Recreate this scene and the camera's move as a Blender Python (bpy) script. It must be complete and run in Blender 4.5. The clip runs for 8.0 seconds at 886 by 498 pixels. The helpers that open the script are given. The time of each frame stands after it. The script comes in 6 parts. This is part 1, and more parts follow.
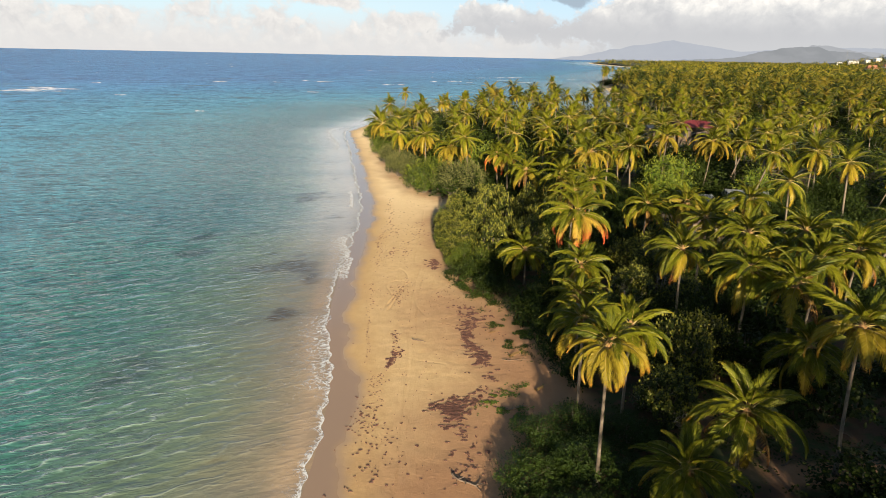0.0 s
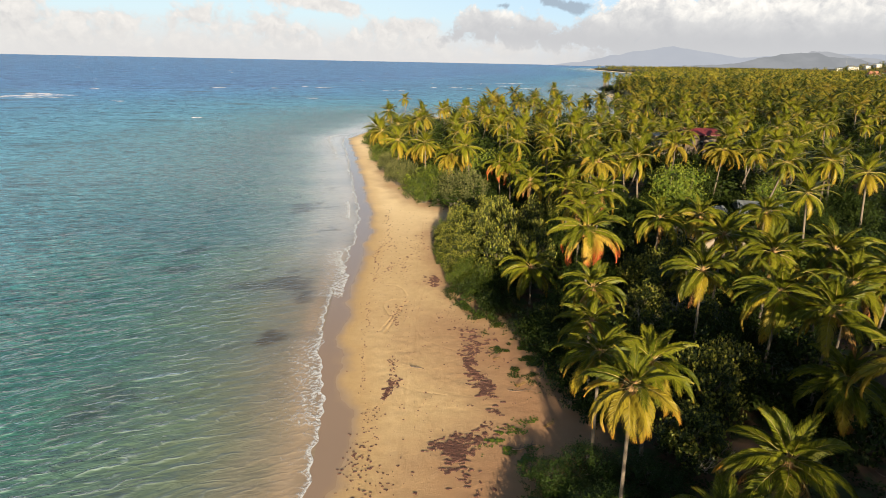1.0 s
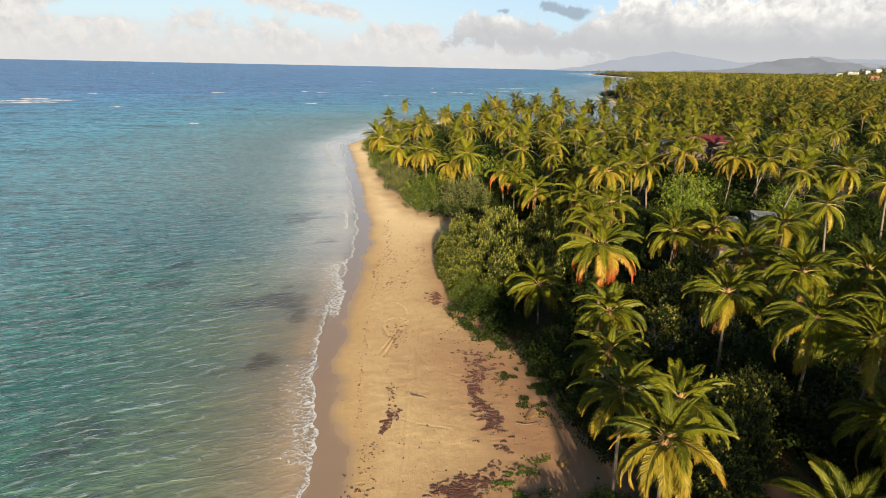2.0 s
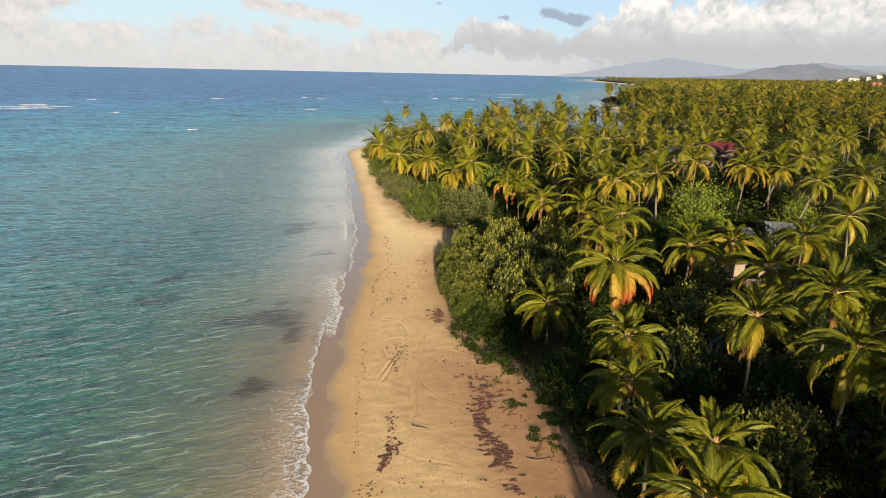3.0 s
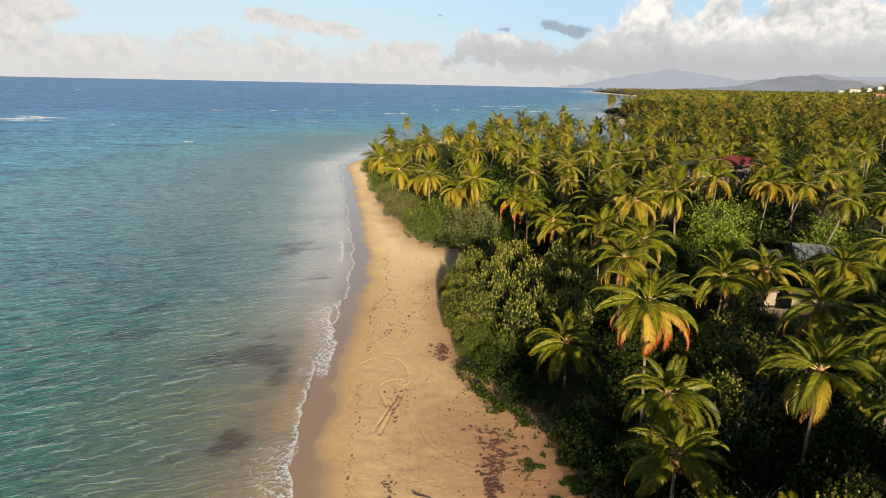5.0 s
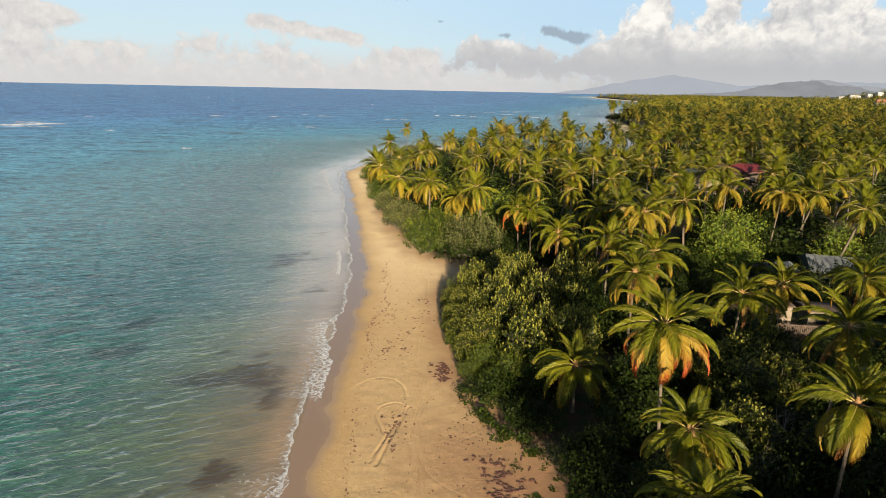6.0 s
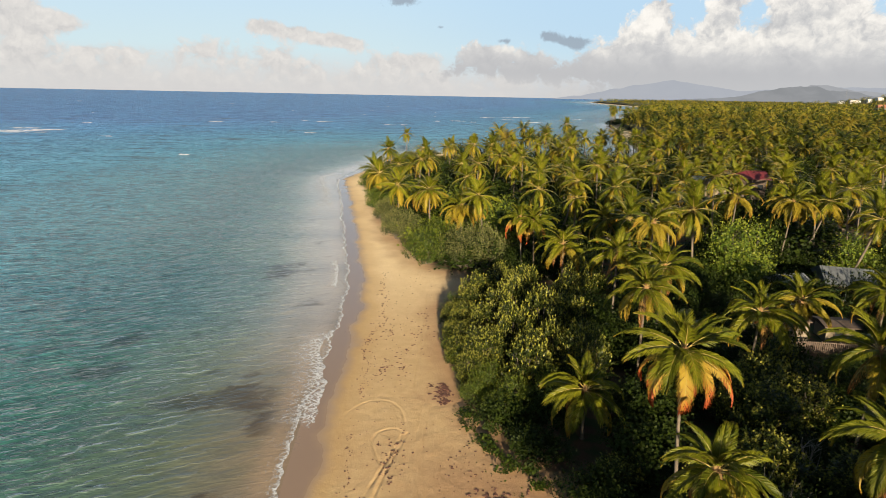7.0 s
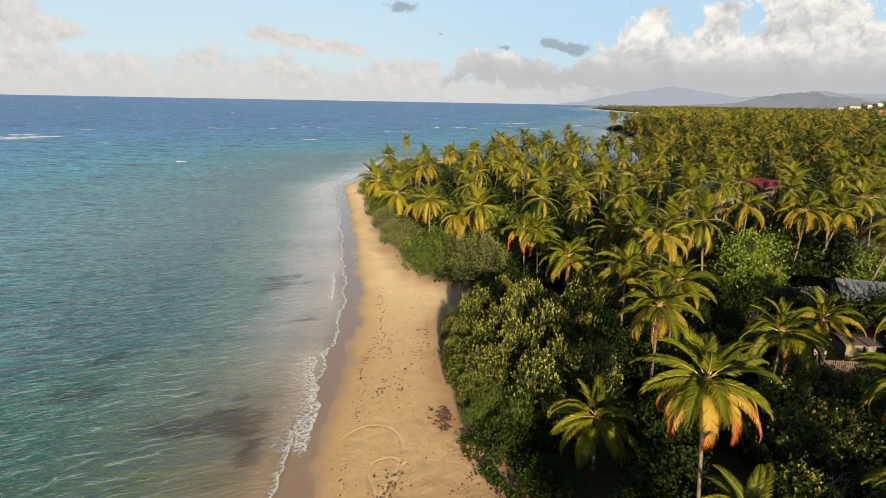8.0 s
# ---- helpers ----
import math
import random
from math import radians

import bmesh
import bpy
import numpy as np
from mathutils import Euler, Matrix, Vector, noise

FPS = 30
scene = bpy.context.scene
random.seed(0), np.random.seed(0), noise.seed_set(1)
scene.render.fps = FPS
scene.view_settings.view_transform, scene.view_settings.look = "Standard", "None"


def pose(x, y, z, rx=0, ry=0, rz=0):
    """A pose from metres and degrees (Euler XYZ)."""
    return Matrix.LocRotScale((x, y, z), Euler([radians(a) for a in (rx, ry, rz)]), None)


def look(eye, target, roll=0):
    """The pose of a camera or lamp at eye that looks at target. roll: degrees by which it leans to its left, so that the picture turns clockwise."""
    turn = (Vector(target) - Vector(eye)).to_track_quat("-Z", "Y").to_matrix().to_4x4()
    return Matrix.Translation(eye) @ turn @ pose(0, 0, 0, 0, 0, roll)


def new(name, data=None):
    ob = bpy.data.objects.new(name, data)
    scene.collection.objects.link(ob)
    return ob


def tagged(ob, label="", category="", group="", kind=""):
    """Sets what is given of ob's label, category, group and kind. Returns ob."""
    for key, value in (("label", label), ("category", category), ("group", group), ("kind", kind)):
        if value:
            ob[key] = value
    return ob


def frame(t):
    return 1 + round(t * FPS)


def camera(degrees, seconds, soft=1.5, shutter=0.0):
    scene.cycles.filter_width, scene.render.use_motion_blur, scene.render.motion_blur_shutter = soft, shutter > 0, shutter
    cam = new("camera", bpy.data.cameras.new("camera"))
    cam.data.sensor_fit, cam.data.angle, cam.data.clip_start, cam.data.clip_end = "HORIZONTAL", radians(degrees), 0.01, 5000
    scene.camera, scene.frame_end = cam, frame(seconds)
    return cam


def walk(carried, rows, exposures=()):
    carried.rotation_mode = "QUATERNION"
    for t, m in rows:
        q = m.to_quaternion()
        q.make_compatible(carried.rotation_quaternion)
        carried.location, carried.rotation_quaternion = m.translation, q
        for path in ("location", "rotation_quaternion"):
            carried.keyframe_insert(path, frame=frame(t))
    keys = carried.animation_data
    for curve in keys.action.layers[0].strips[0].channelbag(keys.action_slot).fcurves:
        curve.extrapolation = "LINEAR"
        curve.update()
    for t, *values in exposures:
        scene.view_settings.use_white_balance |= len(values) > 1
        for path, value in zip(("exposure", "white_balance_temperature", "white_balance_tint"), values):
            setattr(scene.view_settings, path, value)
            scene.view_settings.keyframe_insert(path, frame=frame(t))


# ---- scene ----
cam = camera(72.0, 8.0, 0.65)
PATH = [
    (0, (0.58, -5.22, 29.46), (0.561, -3.316, 28.847), 1.13),
    (0.5, (0.512, -2.79, 29.455), (0.491, -0.884, 28.85), 1.13),
    (1, (0.445, -0.42, 29.465), (0.425, 1.489, 28.869), 1.13),
    (1.5, (0.282, 1.92, 29.475), (0.262, 3.831, 28.886), 1.13),
    (3, (-0.273, 8.4, 29.345), (-0.295, 10.319, 28.781), 1.15),
    (3.5, (-0.41, 10.35, 29.315), (-0.434, 12.272, 28.76), 1.15),
    (4, (-0.562, 12.28, 29.285), (-0.586, 14.204, 28.738), 1.15),
    (4.5, (-0.681, 14.14, 29.265), (-0.706, 16.066, 28.726), 1.14),
    (6, (-0.894, 19.5, 29.285), (-0.922, 21.433, 28.771), 1.12),
    (6.5, (-0.942, 21.25, 29.315), (-0.970, 23.185, 28.809), 1.1),
    (7, (-0.980, 23.03, 29.34), (-1.009, 24.967, 28.842), 1.09),
    (7.5, (-1.030, 24.8, 29.36), (-1.060, 26.739, 28.872), 1.06),
    (8, (-1.090, 26.56, 29.365), (-1.120, 28.501, 28.886), 1.03),
]
walk(cam, [(t, look(eye, target, roll)) for t, eye, target, roll in PATH], exposures=[(0.0, 1.47), (1.5, 1.42), (4.0, 1.34), (8.0, 1.24)])

# ------------------------------------------------------------- sun and sky
SUN_EL, SUN_AZ = 13.5, 174.0      # degrees; azimuth clockwise from +Y
to_sun = Vector((math.sin(radians(SUN_AZ)) * math.cos(radians(SUN_EL)),
                 math.cos(radians(SUN_AZ)) * math.cos(radians(SUN_EL)), math.sin(radians(SUN_EL))))
sun = new("sun", bpy.data.lights.new("sun", "SUN"))
sun.data.energy, sun.data.angle, sun.data.color = 5.0, radians(1.0), (1.0, 0.81, 0.56)
sun.matrix_world = look(to_sun * 300, (0, 0, 0))


class Nodes:
    """A short way to write node trees."""

    def __init__(self, tree):
        self.tree = tree
        tree.nodes.clear()

    def add(self, kind, inputs=None, mode=""):
        n = self.tree.nodes.new(kind)
        if kind in ("ShaderNodeMath", "ShaderNodeVectorMath"):
            n.operation = mode
        elif kind == "ShaderNodeMapRange":
            n.interpolation_type = mode
        elif kind == "ShaderNodeMix":
            n.data_type = mode
        elif kind == "ShaderNodeMapping":
            n.vector_type = mode
        elif kind == "ShaderNodeAttribute":
            n.attribute_name = mode
        elif kind == "ShaderNodeTexVoronoi":
            n.feature = mode
        for key, value in (inputs or {}).items():
            self.put(n.inputs[key], value)
        return n

    def put(self, socket, value):
        if isinstance(value, bpy.types.NodeSocket):
            self.tree.links.new(value, socket)
        else:
            socket.default_value = value

    def math(self, op, a, b=0.0, c=0.0, clamp=False):
        n = self.add("ShaderNodeMath", {0: a, 1: b, 2: c}, mode=op)
        n.use_clamp = clamp
        return n.outputs[0]

    def smooth(self, x, lo, hi, a=0.0, b=1.0):
        n = self.add("ShaderNodeMapRange", {0: x, 1: lo, 2: hi, 3: a, 4: b}, mode="SMOOTHSTEP")
        return n.outputs[0]

    def noise(self, vector, scale, detail=4.0, rough=0.55, distort=0.0):
        n = self.add("ShaderNodeTexNoise", {"Vector": vector, "Scale": scale, "Detail": detail, "Roughness": rough, "Distortion": distort})
        return n.outputs["Fac"]

    def mix(self, fac, a, b):
        n = self.add("ShaderNodeMix", mode="RGBA")
        self.put(n.inputs[0], fac), self.put(n.inputs[6], a), self.put(n.inputs[7], b)
        return n.outputs[2]

    def ramp(self, fac, stops):
        n = self.add("ShaderNodeValToRGB", {0: fac})
        e = n.color_ramp.elements
        while len(e) < len(stops):
            e.new(0.5)
        for el, (p, col) in zip(e, stops):
            el.position, el.color = p, (*col, 1)
        return n.outputs[0]

    def stretch(self, vector, sx, sy, sz, turn=0.0):
        n = self.add("ShaderNodeMapping", {"Vector": vector, "Rotation": (0, 0, radians(turn)), "Scale": (sx, sy, sz)}, mode="TEXTURE")
        return n.outputs[0]


# ---- sky: clear blue overhead, a bank of cumulus round the horizon
world = bpy.data.worlds.new("world")
scene.world = world
world.use_nodes = True
w = Nodes(world.node_tree)
direction = w.add("ShaderNodeTexCoord").outputs["Generated"]
sep = w.add("ShaderNodeSeparateXYZ", {0: direction}).outputs
az = w.math("ARCTAN2", sep[0], sep[1])
el = w.math("ARCSINE", sep[2])
sky = w.add("ShaderNodeTexSky")
sky.sky_type, sky.sun_disc, sky.sun_elevation, sky.sun_rotation = "NISHITA", False, radians(SUN_EL), radians(SUN_AZ)
sky.air_density, sky.dust_density, sky.ozone_density = 1.0, 1.2, 1.0
sky_col = w.add("ShaderNodeVectorMath", {0: sky.outputs[0]}, mode="SCALE")
w.put(sky_col.inputs["Scale"], 0.036)
pos = w.add("ShaderNodeCombineXYZ", {0: w.math("MULTIPLY", az, 57.3), 1: w.math("MULTIPLY", el, 57.3), 2: 0.0}).outputs[0]
high = w.math("MULTIPLY", el, 57.3)
swirl = w.add("ShaderNodeTexNoise", {"Vector": pos, "Scale": 0.55, "Detail": 5.0, "Roughness": 0.6}).outputs["Color"]
swirl = w.add("ShaderNodeVectorMath", {0: swirl, 1: (0.5, 0.5, 0.5)}, mode="SUBTRACT").outputs[0]
swirled = w.add("ShaderNodeVectorMath", {0: swirl, 1: (2.4, 2.0, 0.0), 2: pos}, mode="MULTIPLY_ADD").outputs[0]


def heads(p_):
    """Cauliflower heads: 1 on a head, 0 in the creases between."""
    v = w.add("ShaderNodeTexVoronoi", {"Vector": p_, "Scale": 0.62, "Detail": 3.0, "Roughness": 0.55, "Lacunarity": 2.3}, mode="F1")
    return w.math("SUBTRACT", 1.0, w.math("MULTIPLY", v.outputs["Distance"], 1.25))


def puff(a, e, ra, re, amount):
    """A soft cloud centre at azimuth a and elevation e (degrees)."""
    d = w.add("ShaderNodeVectorMath", {0: pos, 1: (a, e, 0)}, mode="SUBTRACT").outputs[0]
    d = w.add("ShaderNodeVectorMath", {0: d, 1: (1 / ra, 1 / re, 0)}, mode="MULTIPLY").outputs[0]
    r2 = w.add("ShaderNodeVectorMath", {0: d, 1: d}, mode="DOT_PRODUCT").outputs["Value"]
    return w.math("MULTIPLY", w.math("POWER", 2.718, w.math("MULTIPLY", r2, -1.0)), amount)


def heap(blobs):
    total = 0.0
    for blob in blobs:
        total = w.math("ADD", total, puff(*blob))
    return total


billow = heads(swirled)
right_side = w.smooth(az, radians(8), radians(15))
wisp = w.math("SUBTRACT", w.noise(pos, 0.8, 8.0, 0.6, 0.4), 0.5)
# crisp cumulus with bright heads
tall = heap(((16.3, 5.0, 2.2, 2.2, 0.8), (17.0, 7.0, 1.3, 1.2, 0.65), (13.2, 3.4, 2.6, 1.8, 0.7), (21.8, 5.8, 1.5, 2.2, 0.75), (22.6, 7.2, 1.3, 0.9, 0.6), (20.0, 3.4, 3.2, 2.0, 0.7),
             (27.0, 5.4, 3.0, 2.5, 0.8), (26.6, 7.8, 2.0, 1.2, 0.6), (29.6, 6.9, 2.2, 1.7, 0.7), (31.8, 4.4, 2.6, 2.3, 0.7), (35.5, 3.6, 4.0, 2.6, 0.6), (24.0, 3.0, 4.0, 2.0, 0.6), (43, 5, 6, 4, 0.6),
             (2.2, 3.1, 2.2, 1.9, 0.85), (5.9, 2.7, 2.2, 1.7, 0.8), (8.4, 1.6, 2.4, 1.5, 0.65), (-0.6, 1.8, 2.0, 1.2, 0.5), (62, 12, 18, 9, 0.5), (-78, 14, 22, 8, 0.45), (130, 16, 30, 9, 0.45), (-140, 12, 40, 8, 0.4)))
tall = w.math("ADD", tall, w.math("MULTIPLY", w.smooth(high, 4.6, 1.6, 0.0, 0.75), right_side))
tall_in = w.smooth(w.math("ADD", tall, w.math("ADD", w.math("MULTIPLY", w.math("SUBTRACT", billow, 0.15), 0.36), w.math("MULTIPLY", wisp, 0.7))), 0.22, 0.50)
# soft grey-white banks low over the sea
low = heap(((-34.8, 6.4, 2.2, 1.3, 0.75), (-34.2, 4.7, 2.6, 1.1, 0.65), (-34.4, 2.8, 2.4, 1.5, 0.65), (-31.4, 4.6, 1.2, 0.8, 0.5), (-30.4, 2.6, 1.0, 0.45, 0.5), (-27, 2.8, 3.0, 1.0, 0.5),
            (-21.5, 3.2, 2.6, 1.2, 0.5), (-16.0, 2.8, 3.0, 1.2, 0.5), (-17.2, 5.2, 1.5, 0.7, 0.8), (-14.4, 4.8, 1.8, 0.62, 0.8), (-11.4, 4.3, 1.9, 0.62, 0.8), (-9.2, 4.0, 1.2, 0.6, 0.75),
            (-6.0, 2.8, 3.0, 1.0, 0.5), (-2.4, 2.7, 2.0, 0.9, 0.45)))
low = w.math("ADD", low, w.smooth(high, 3.5, 0.9, 0.0, 0.52))
low_in = w.smooth(w.math("ADD", low, w.math("ADD", w.math("MULTIPLY", wisp, 0.7), w.math("MULTIPLY", w.math("SUBTRACT", billow, 0.15), 0.28))), 0.14, 0.46)
# small dark clouds before the blue
dark = heap(((8.1, 4.9, 1.1, 0.5, 0.8), (10.2, 4.4, 1.5, 0.55, 0.8), (4.2, 4.5, 1.1, 0.28, 0.6), (-4.9, 7.6, 1.5, 0.6, 0.7), (-1.4, 5.6, 0.5, 0.25, 0.55)))
dark_in = w.smooth(w.math("ADD", dark, w.math("MULTIPLY", wisp, 1.5)), 0.26, 0.62, 0.0, 0.85)
# light on the clouds: heads turned to the sun bright, creases and bases grey
lean = w.add("ShaderNodeVectorMath", {0: swirled, 1: (0.28, 0.5, 0.0)}, mode="ADD").outputs[0]
turned = w.math("SUBTRACT", billow, heads(lean))
lit = w.math("ADD", w.math("ADD", 0.68, w.math("MULTIPLY", turned, 0.38)), w.math("MULTIPLY", w.math("SUBTRACT", w.noise(pos, 0.42, 5.0, 0.55), 0.5), 2.0))
lit = w.math("MULTIPLY", lit, w.smooth(high, 1.4, 5.4, 0.05, 1.0), clamp=True)
tall_col = w.ramp(lit, [(0.0, (0.205, 0.207, 0.213)), (0.4, (0.262, 0.26, 0.258)), (0.72, (0.345, 0.334, 0.316)), (1.0, (0.40, 0.385, 0.36))])
soft_lit = w.math("ADD", w.math("ADD", 0.45, w.math("MULTIPLY", turned, 0.55)), w.math("MULTIPLY", wisp, 1.0), clamp=True)
low_col = w.mix(soft_lit, (0.255, 0.25, 0.246, 1), (0.335, 0.322, 0.305, 1))
clear = w.ramp(w.math("DIVIDE", high, 14.0), [(0.0, (0.285, 0.282, 0.278)), (0.09, (0.285, 0.295, 0.295)), (0.25, (0.262, 0.325, 0.345)), (0.55, (0.235, 0.312, 0.368)), (1.0, (0.15, 0.24, 0.33))])
clear = w.mix(w.smooth(az, radians(-12), radians(14), 0.0, w.smooth(high, 1.0, 6.0, 0.2, 0.6)), clear, (0.19, 0.275, 0.36, 1))
clear = w.mix(w.smooth(el, radians(11.0), radians(30.0)), clear, sky_col.outputs[0])
full = w.mix(low_in, clear, low_col)
full = w.mix(tall_in, full, tall_col)
full = w.mix(dark_in, full, (0.135, 0.16, 0.188, 1))
# haze thickens towards the horizon, greyer before the mountains
murk = w.mix(w.smooth(az, radians(2), radians(16)), (0.275, 0.27, 0.265, 1), (0.228, 0.23, 0.234, 1))
full = w.mix(w.smooth(high, 2.6, -0.4, 0.0, 0.85), full, murk)
overhead = w.smooth(el, radians(20.0), radians(45.0))
final = w.mix(overhead, full, sky_col.outputs[0])
back = w.add("ShaderNodeBackground", {0: final, 1: 1.04})
w.tree.links.new(back.outputs[0], w.add("ShaderNodeOutputWorld").inputs[0])


# ------------------------------------------------------------- materials
def material(name):
    m = bpy.data.materials.new(name)
    m.use_nodes = True
    return m, Nodes(m.node_tree)


def finish(n, shader, bump=None):
    n.tree.links.new(shader, n.add("ShaderNodeOutputMaterial").inputs[0])


def bumped(n, height, strength, distance):
    return n.add("ShaderNodeBump", {"Height": height, "Strength": strength, "Distance": distance}).outputs[0]


def where(n):
    return n.add("ShaderNodeNewGeometry").outputs["Position"]


def simple(name, col, col2, scale, rough, bump=0.3, dist=0.01, metal=0.0):
    """A surface of two mingled colours with a fine relief."""
    m, n = material(name)
    p = n.add("ShaderNodeTexCoord").outputs["Object"]
    a = n.noise(p, scale, 5, 0.6)
    b = n.noise(p, scale * 7, 4, 0.6)
    col = n.mix(n.smooth(n.math("ADD", n.math("MULTIPLY", a, 0.65), n.math("MULTIPLY", b, 0.35)), 0.36, 0.64), (*col, 1), (*col2, 1))
    bs = n.add("ShaderNodeBsdfPrincipled", {"Base Color": col, "Roughness": rough, "Metallic": metal, "Normal": bumped(n, b, bump, dist)})
    finish(n, bs.outputs[0])
    return m


def leafy(name, young, old, tip=None, tip_from=0.55, gloss=0.42, through_light=0.28, spread=0.5, sheen=0.25):
    """Leaves: colour by plant and by leaf, some light let through; tip: a colour towards the ends, dry on fronds, paler
    on shrubs.
    """
    m, n = material(name)
    info = n.add("ShaderNodeObjectInfo").outputs["Random"]
    geo = n.add("ShaderNodeNewGeometry")
    isl = geo.outputs["Random Per Island"]
    f = n.math("ADD", n.math("MULTIPLY", info, 1 - spread), n.math("MULTIPLY", isl, spread))
    col = n.mix(f, (*young, 1), (*old, 1))
    if tip:
        along = n.add("ShaderNodeAttribute", mode="along").outputs["Fac"]
        ragged = n.math("ADD", along, n.math("MULTIPLY", n.math("SUBTRACT", isl, 0.5), 0.35))
        col = n.mix(n.smooth(ragged, tip_from, tip_from + 0.35), col, (*tip, 1))
    bs = n.add("ShaderNodeBsdfPrincipled", {"Base Color": col, "Roughness": gloss, "Specular IOR Level": sheen})
    tr = n.add("ShaderNodeBsdfTranslucent", {0: col})
    mx = n.add("ShaderNodeMixShader", {0: through_light, 1: bs.outputs[0], 2: tr.outputs[0]})
    finish(n, mx.outputs[0])
    return m


M_FROND = leafy("frond_green", (0.166, 0.165, 0.010), (0.024, 0.042, 0.004), (0.27, 0.17, 0.022), 0.88, through_light=0.15, sheen=0.13)
M_FROND_GOLD = leafy("frond_golden", (0.27, 0.20, 0.018), (0.15, 0.13, 0.014), (0.32, 0.15, 0.025), 0.7, through_light=0.18, sheen=0.13)
M_FROND_DRY = leafy("frond_dry", (0.20, 0.11, 0.025), (0.24, 0.15, 0.04), (0.22, 0.085, 0.025), 0.45, gloss=0.7, through_light=0.15)
M_FROND_RED = leafy("frond_red", (0.28, 0.21, 0.025), (0.32, 0.21, 0.025), (0.32, 0.06, 0.016), 0.5, gloss=0.6, through_light=0.2)
M_RIB = simple("frond_rib", (0.30, 0.25, 0.06), (0.24, 0.16, 0.05), 6, 0.5)
M_TRUNK = simple("palm_bark", (0.14, 0.115, 0.085), (0.07, 0.055, 0.04), 3.0, 0.9, 0.6, 0.03)
M_BOOT = simple("palm_fibre", (0.16, 0.09, 0.04), (0.28, 0.16, 0.06), 8.0, 0.9, 0.6, 0.03)
M_COCO = simple("coconut_husk", (0.20, 0.15, 0.03), (0.30, 0.11, 0.03), 5.0, 0.5)
M_GRAPE = leafy("sea_grape_leaf", (0.044, 0.056, 0.009), (0.010, 0.019, 0.004), (0.20, 0.20, 0.03), 0.62, gloss=0.4, spread=0.85, through_light=0.15, sheen=0.2)
M_BROAD = leafy("broad_leaf", (0.054, 0.076, 0.009), (0.018, 0.034, 0.005), (0.11, 0.135, 0.014), 0.55, gloss=0.4, spread=0.75, through_light=0.15, sheen=0.2)
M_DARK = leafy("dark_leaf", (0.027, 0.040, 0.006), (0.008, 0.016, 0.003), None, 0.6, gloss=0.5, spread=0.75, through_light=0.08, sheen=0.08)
M_GREYLEAF = leafy("silver_leaf", (0.07, 0.082, 0.024), (0.03, 0.042, 0.013), (0.14, 0.14, 0.05), 0.55, gloss=0.6, through_light=0.12, sheen=0.15)
M_VINE = leafy("vine_leaf", (0.036, 0.058, 0.009), (0.013, 0.027, 0.005), gloss=0.45, through_light=0.12, sheen=0.12)
M_LEAFY = leafy("sunlit_leaf", (0.12, 0.16, 0.017), (0.045, 0.08, 0.01), (0.16, 0.19, 0.02), 0.5, gloss=0.4, through_light=0.15, sheen=0.2)
M_TWIG = simple("grey_bark", (0.13, 0.11, 0.09), (0.07, 0.06, 0.05), 5.0, 0.9, 0.5, 0.02)
M_DEADWOOD = simple("bleached_wood", (0.34, 0.30, 0.25), (0.22, 0.19, 0.16), 5.0, 0.9, 0.4, 0.02)
M_WEED = simple("dry_seaweed", (0.12, 0.052, 0.036), (0.055, 0.025, 0.018), 4.0, 0.9, 0.7, 0.03)
M_DRIFT = simple("driftwood", (0.16, 0.12, 0.09), (0.09, 0.065, 0.05), 6.0, 0.9, 0.5, 0.02)
M_PLASTER = simple("pale_plaster", (0.72, 0.70, 0.64), (0.60, 0.57, 0.50), 1.2, 0.85, 0.15)
M_CREAM = simple("cream_plaster", (0.22, 0.18, 0.13), (0.17, 0.14, 0.10), 1.0, 0.85, 0.15)
M_REDROOF = simple("red_metal_roof", (0.15, 0.024, 0.028), (0.10, 0.02, 0.022), 1.5, 0.45, 0.1)
M_GREYROOF = simple("grey_metal_roof", (0.15, 0.165, 0.175), (0.11, 0.12, 0.125), 0.8, 0.4, 0.15)
M_TILE = simple("orange_tile_roof", (0.30, 0.13, 0.08), (0.24, 0.11, 0.07), 1.5, 0.8, 0.4)
M_WHITE = simple("white_paint", (0.80, 0.79, 0.76), (0.70, 0.69, 0.66), 0.8, 0.7, 0.1)
M_VILLA = simple("weathered_white_wall", (0.56, 0.55, 0.52), (0.46, 0.45, 0.42), 0.3, 0.8, 0.1)
M_GLASS = simple("dark_window", (0.02, 0.025, 0.03), (0.03, 0.035, 0.04), 1.0, 0.1, 0.0)
M_TIMBER = simple("dark_timber", (0.06, 0.045, 0.035), (0.10, 0.07, 0.05), 4.0, 0.8, 0.4)

# palm crowns of the far grove: each tree its own tint
def far_frond(name, green, gold, brown):
    m, n = material(name)
    p = where(n)
    tree = n.noise(n.stretch(p, 7, 7, 40), 1.0, 2, 0.5)
    isl = n.add("ShaderNodeNewGeometry").outputs["Random Per Island"]
    f = n.math("ADD", n.math("MULTIPLY", n.smooth(tree, 0.32, 0.68), 0.75), n.math("MULTIPLY", isl, 0.25))
    col = n.ramp(f, [(0.0, green), (0.35, green), (0.65, gold), (1.0, brown)])
    bs = n.add("ShaderNodeBsdfPrincipled", {"Base Color": col, "Roughness": 0.5, "Specular IOR Level": 0.2})
    tr = n.add("ShaderNodeBsdfTranslucent", {0: col})
    finish(n, n.add("ShaderNodeMixShader", {0: 0.22, 1: bs.outputs[0], 2: tr.outputs[0]}).outputs[0])
    return m


M_FARFROND = far_frond("far_frond", (0.030, 0.044, 0.007), (0.185, 0.172, 0.018), (0.25, 0.175, 0.026))

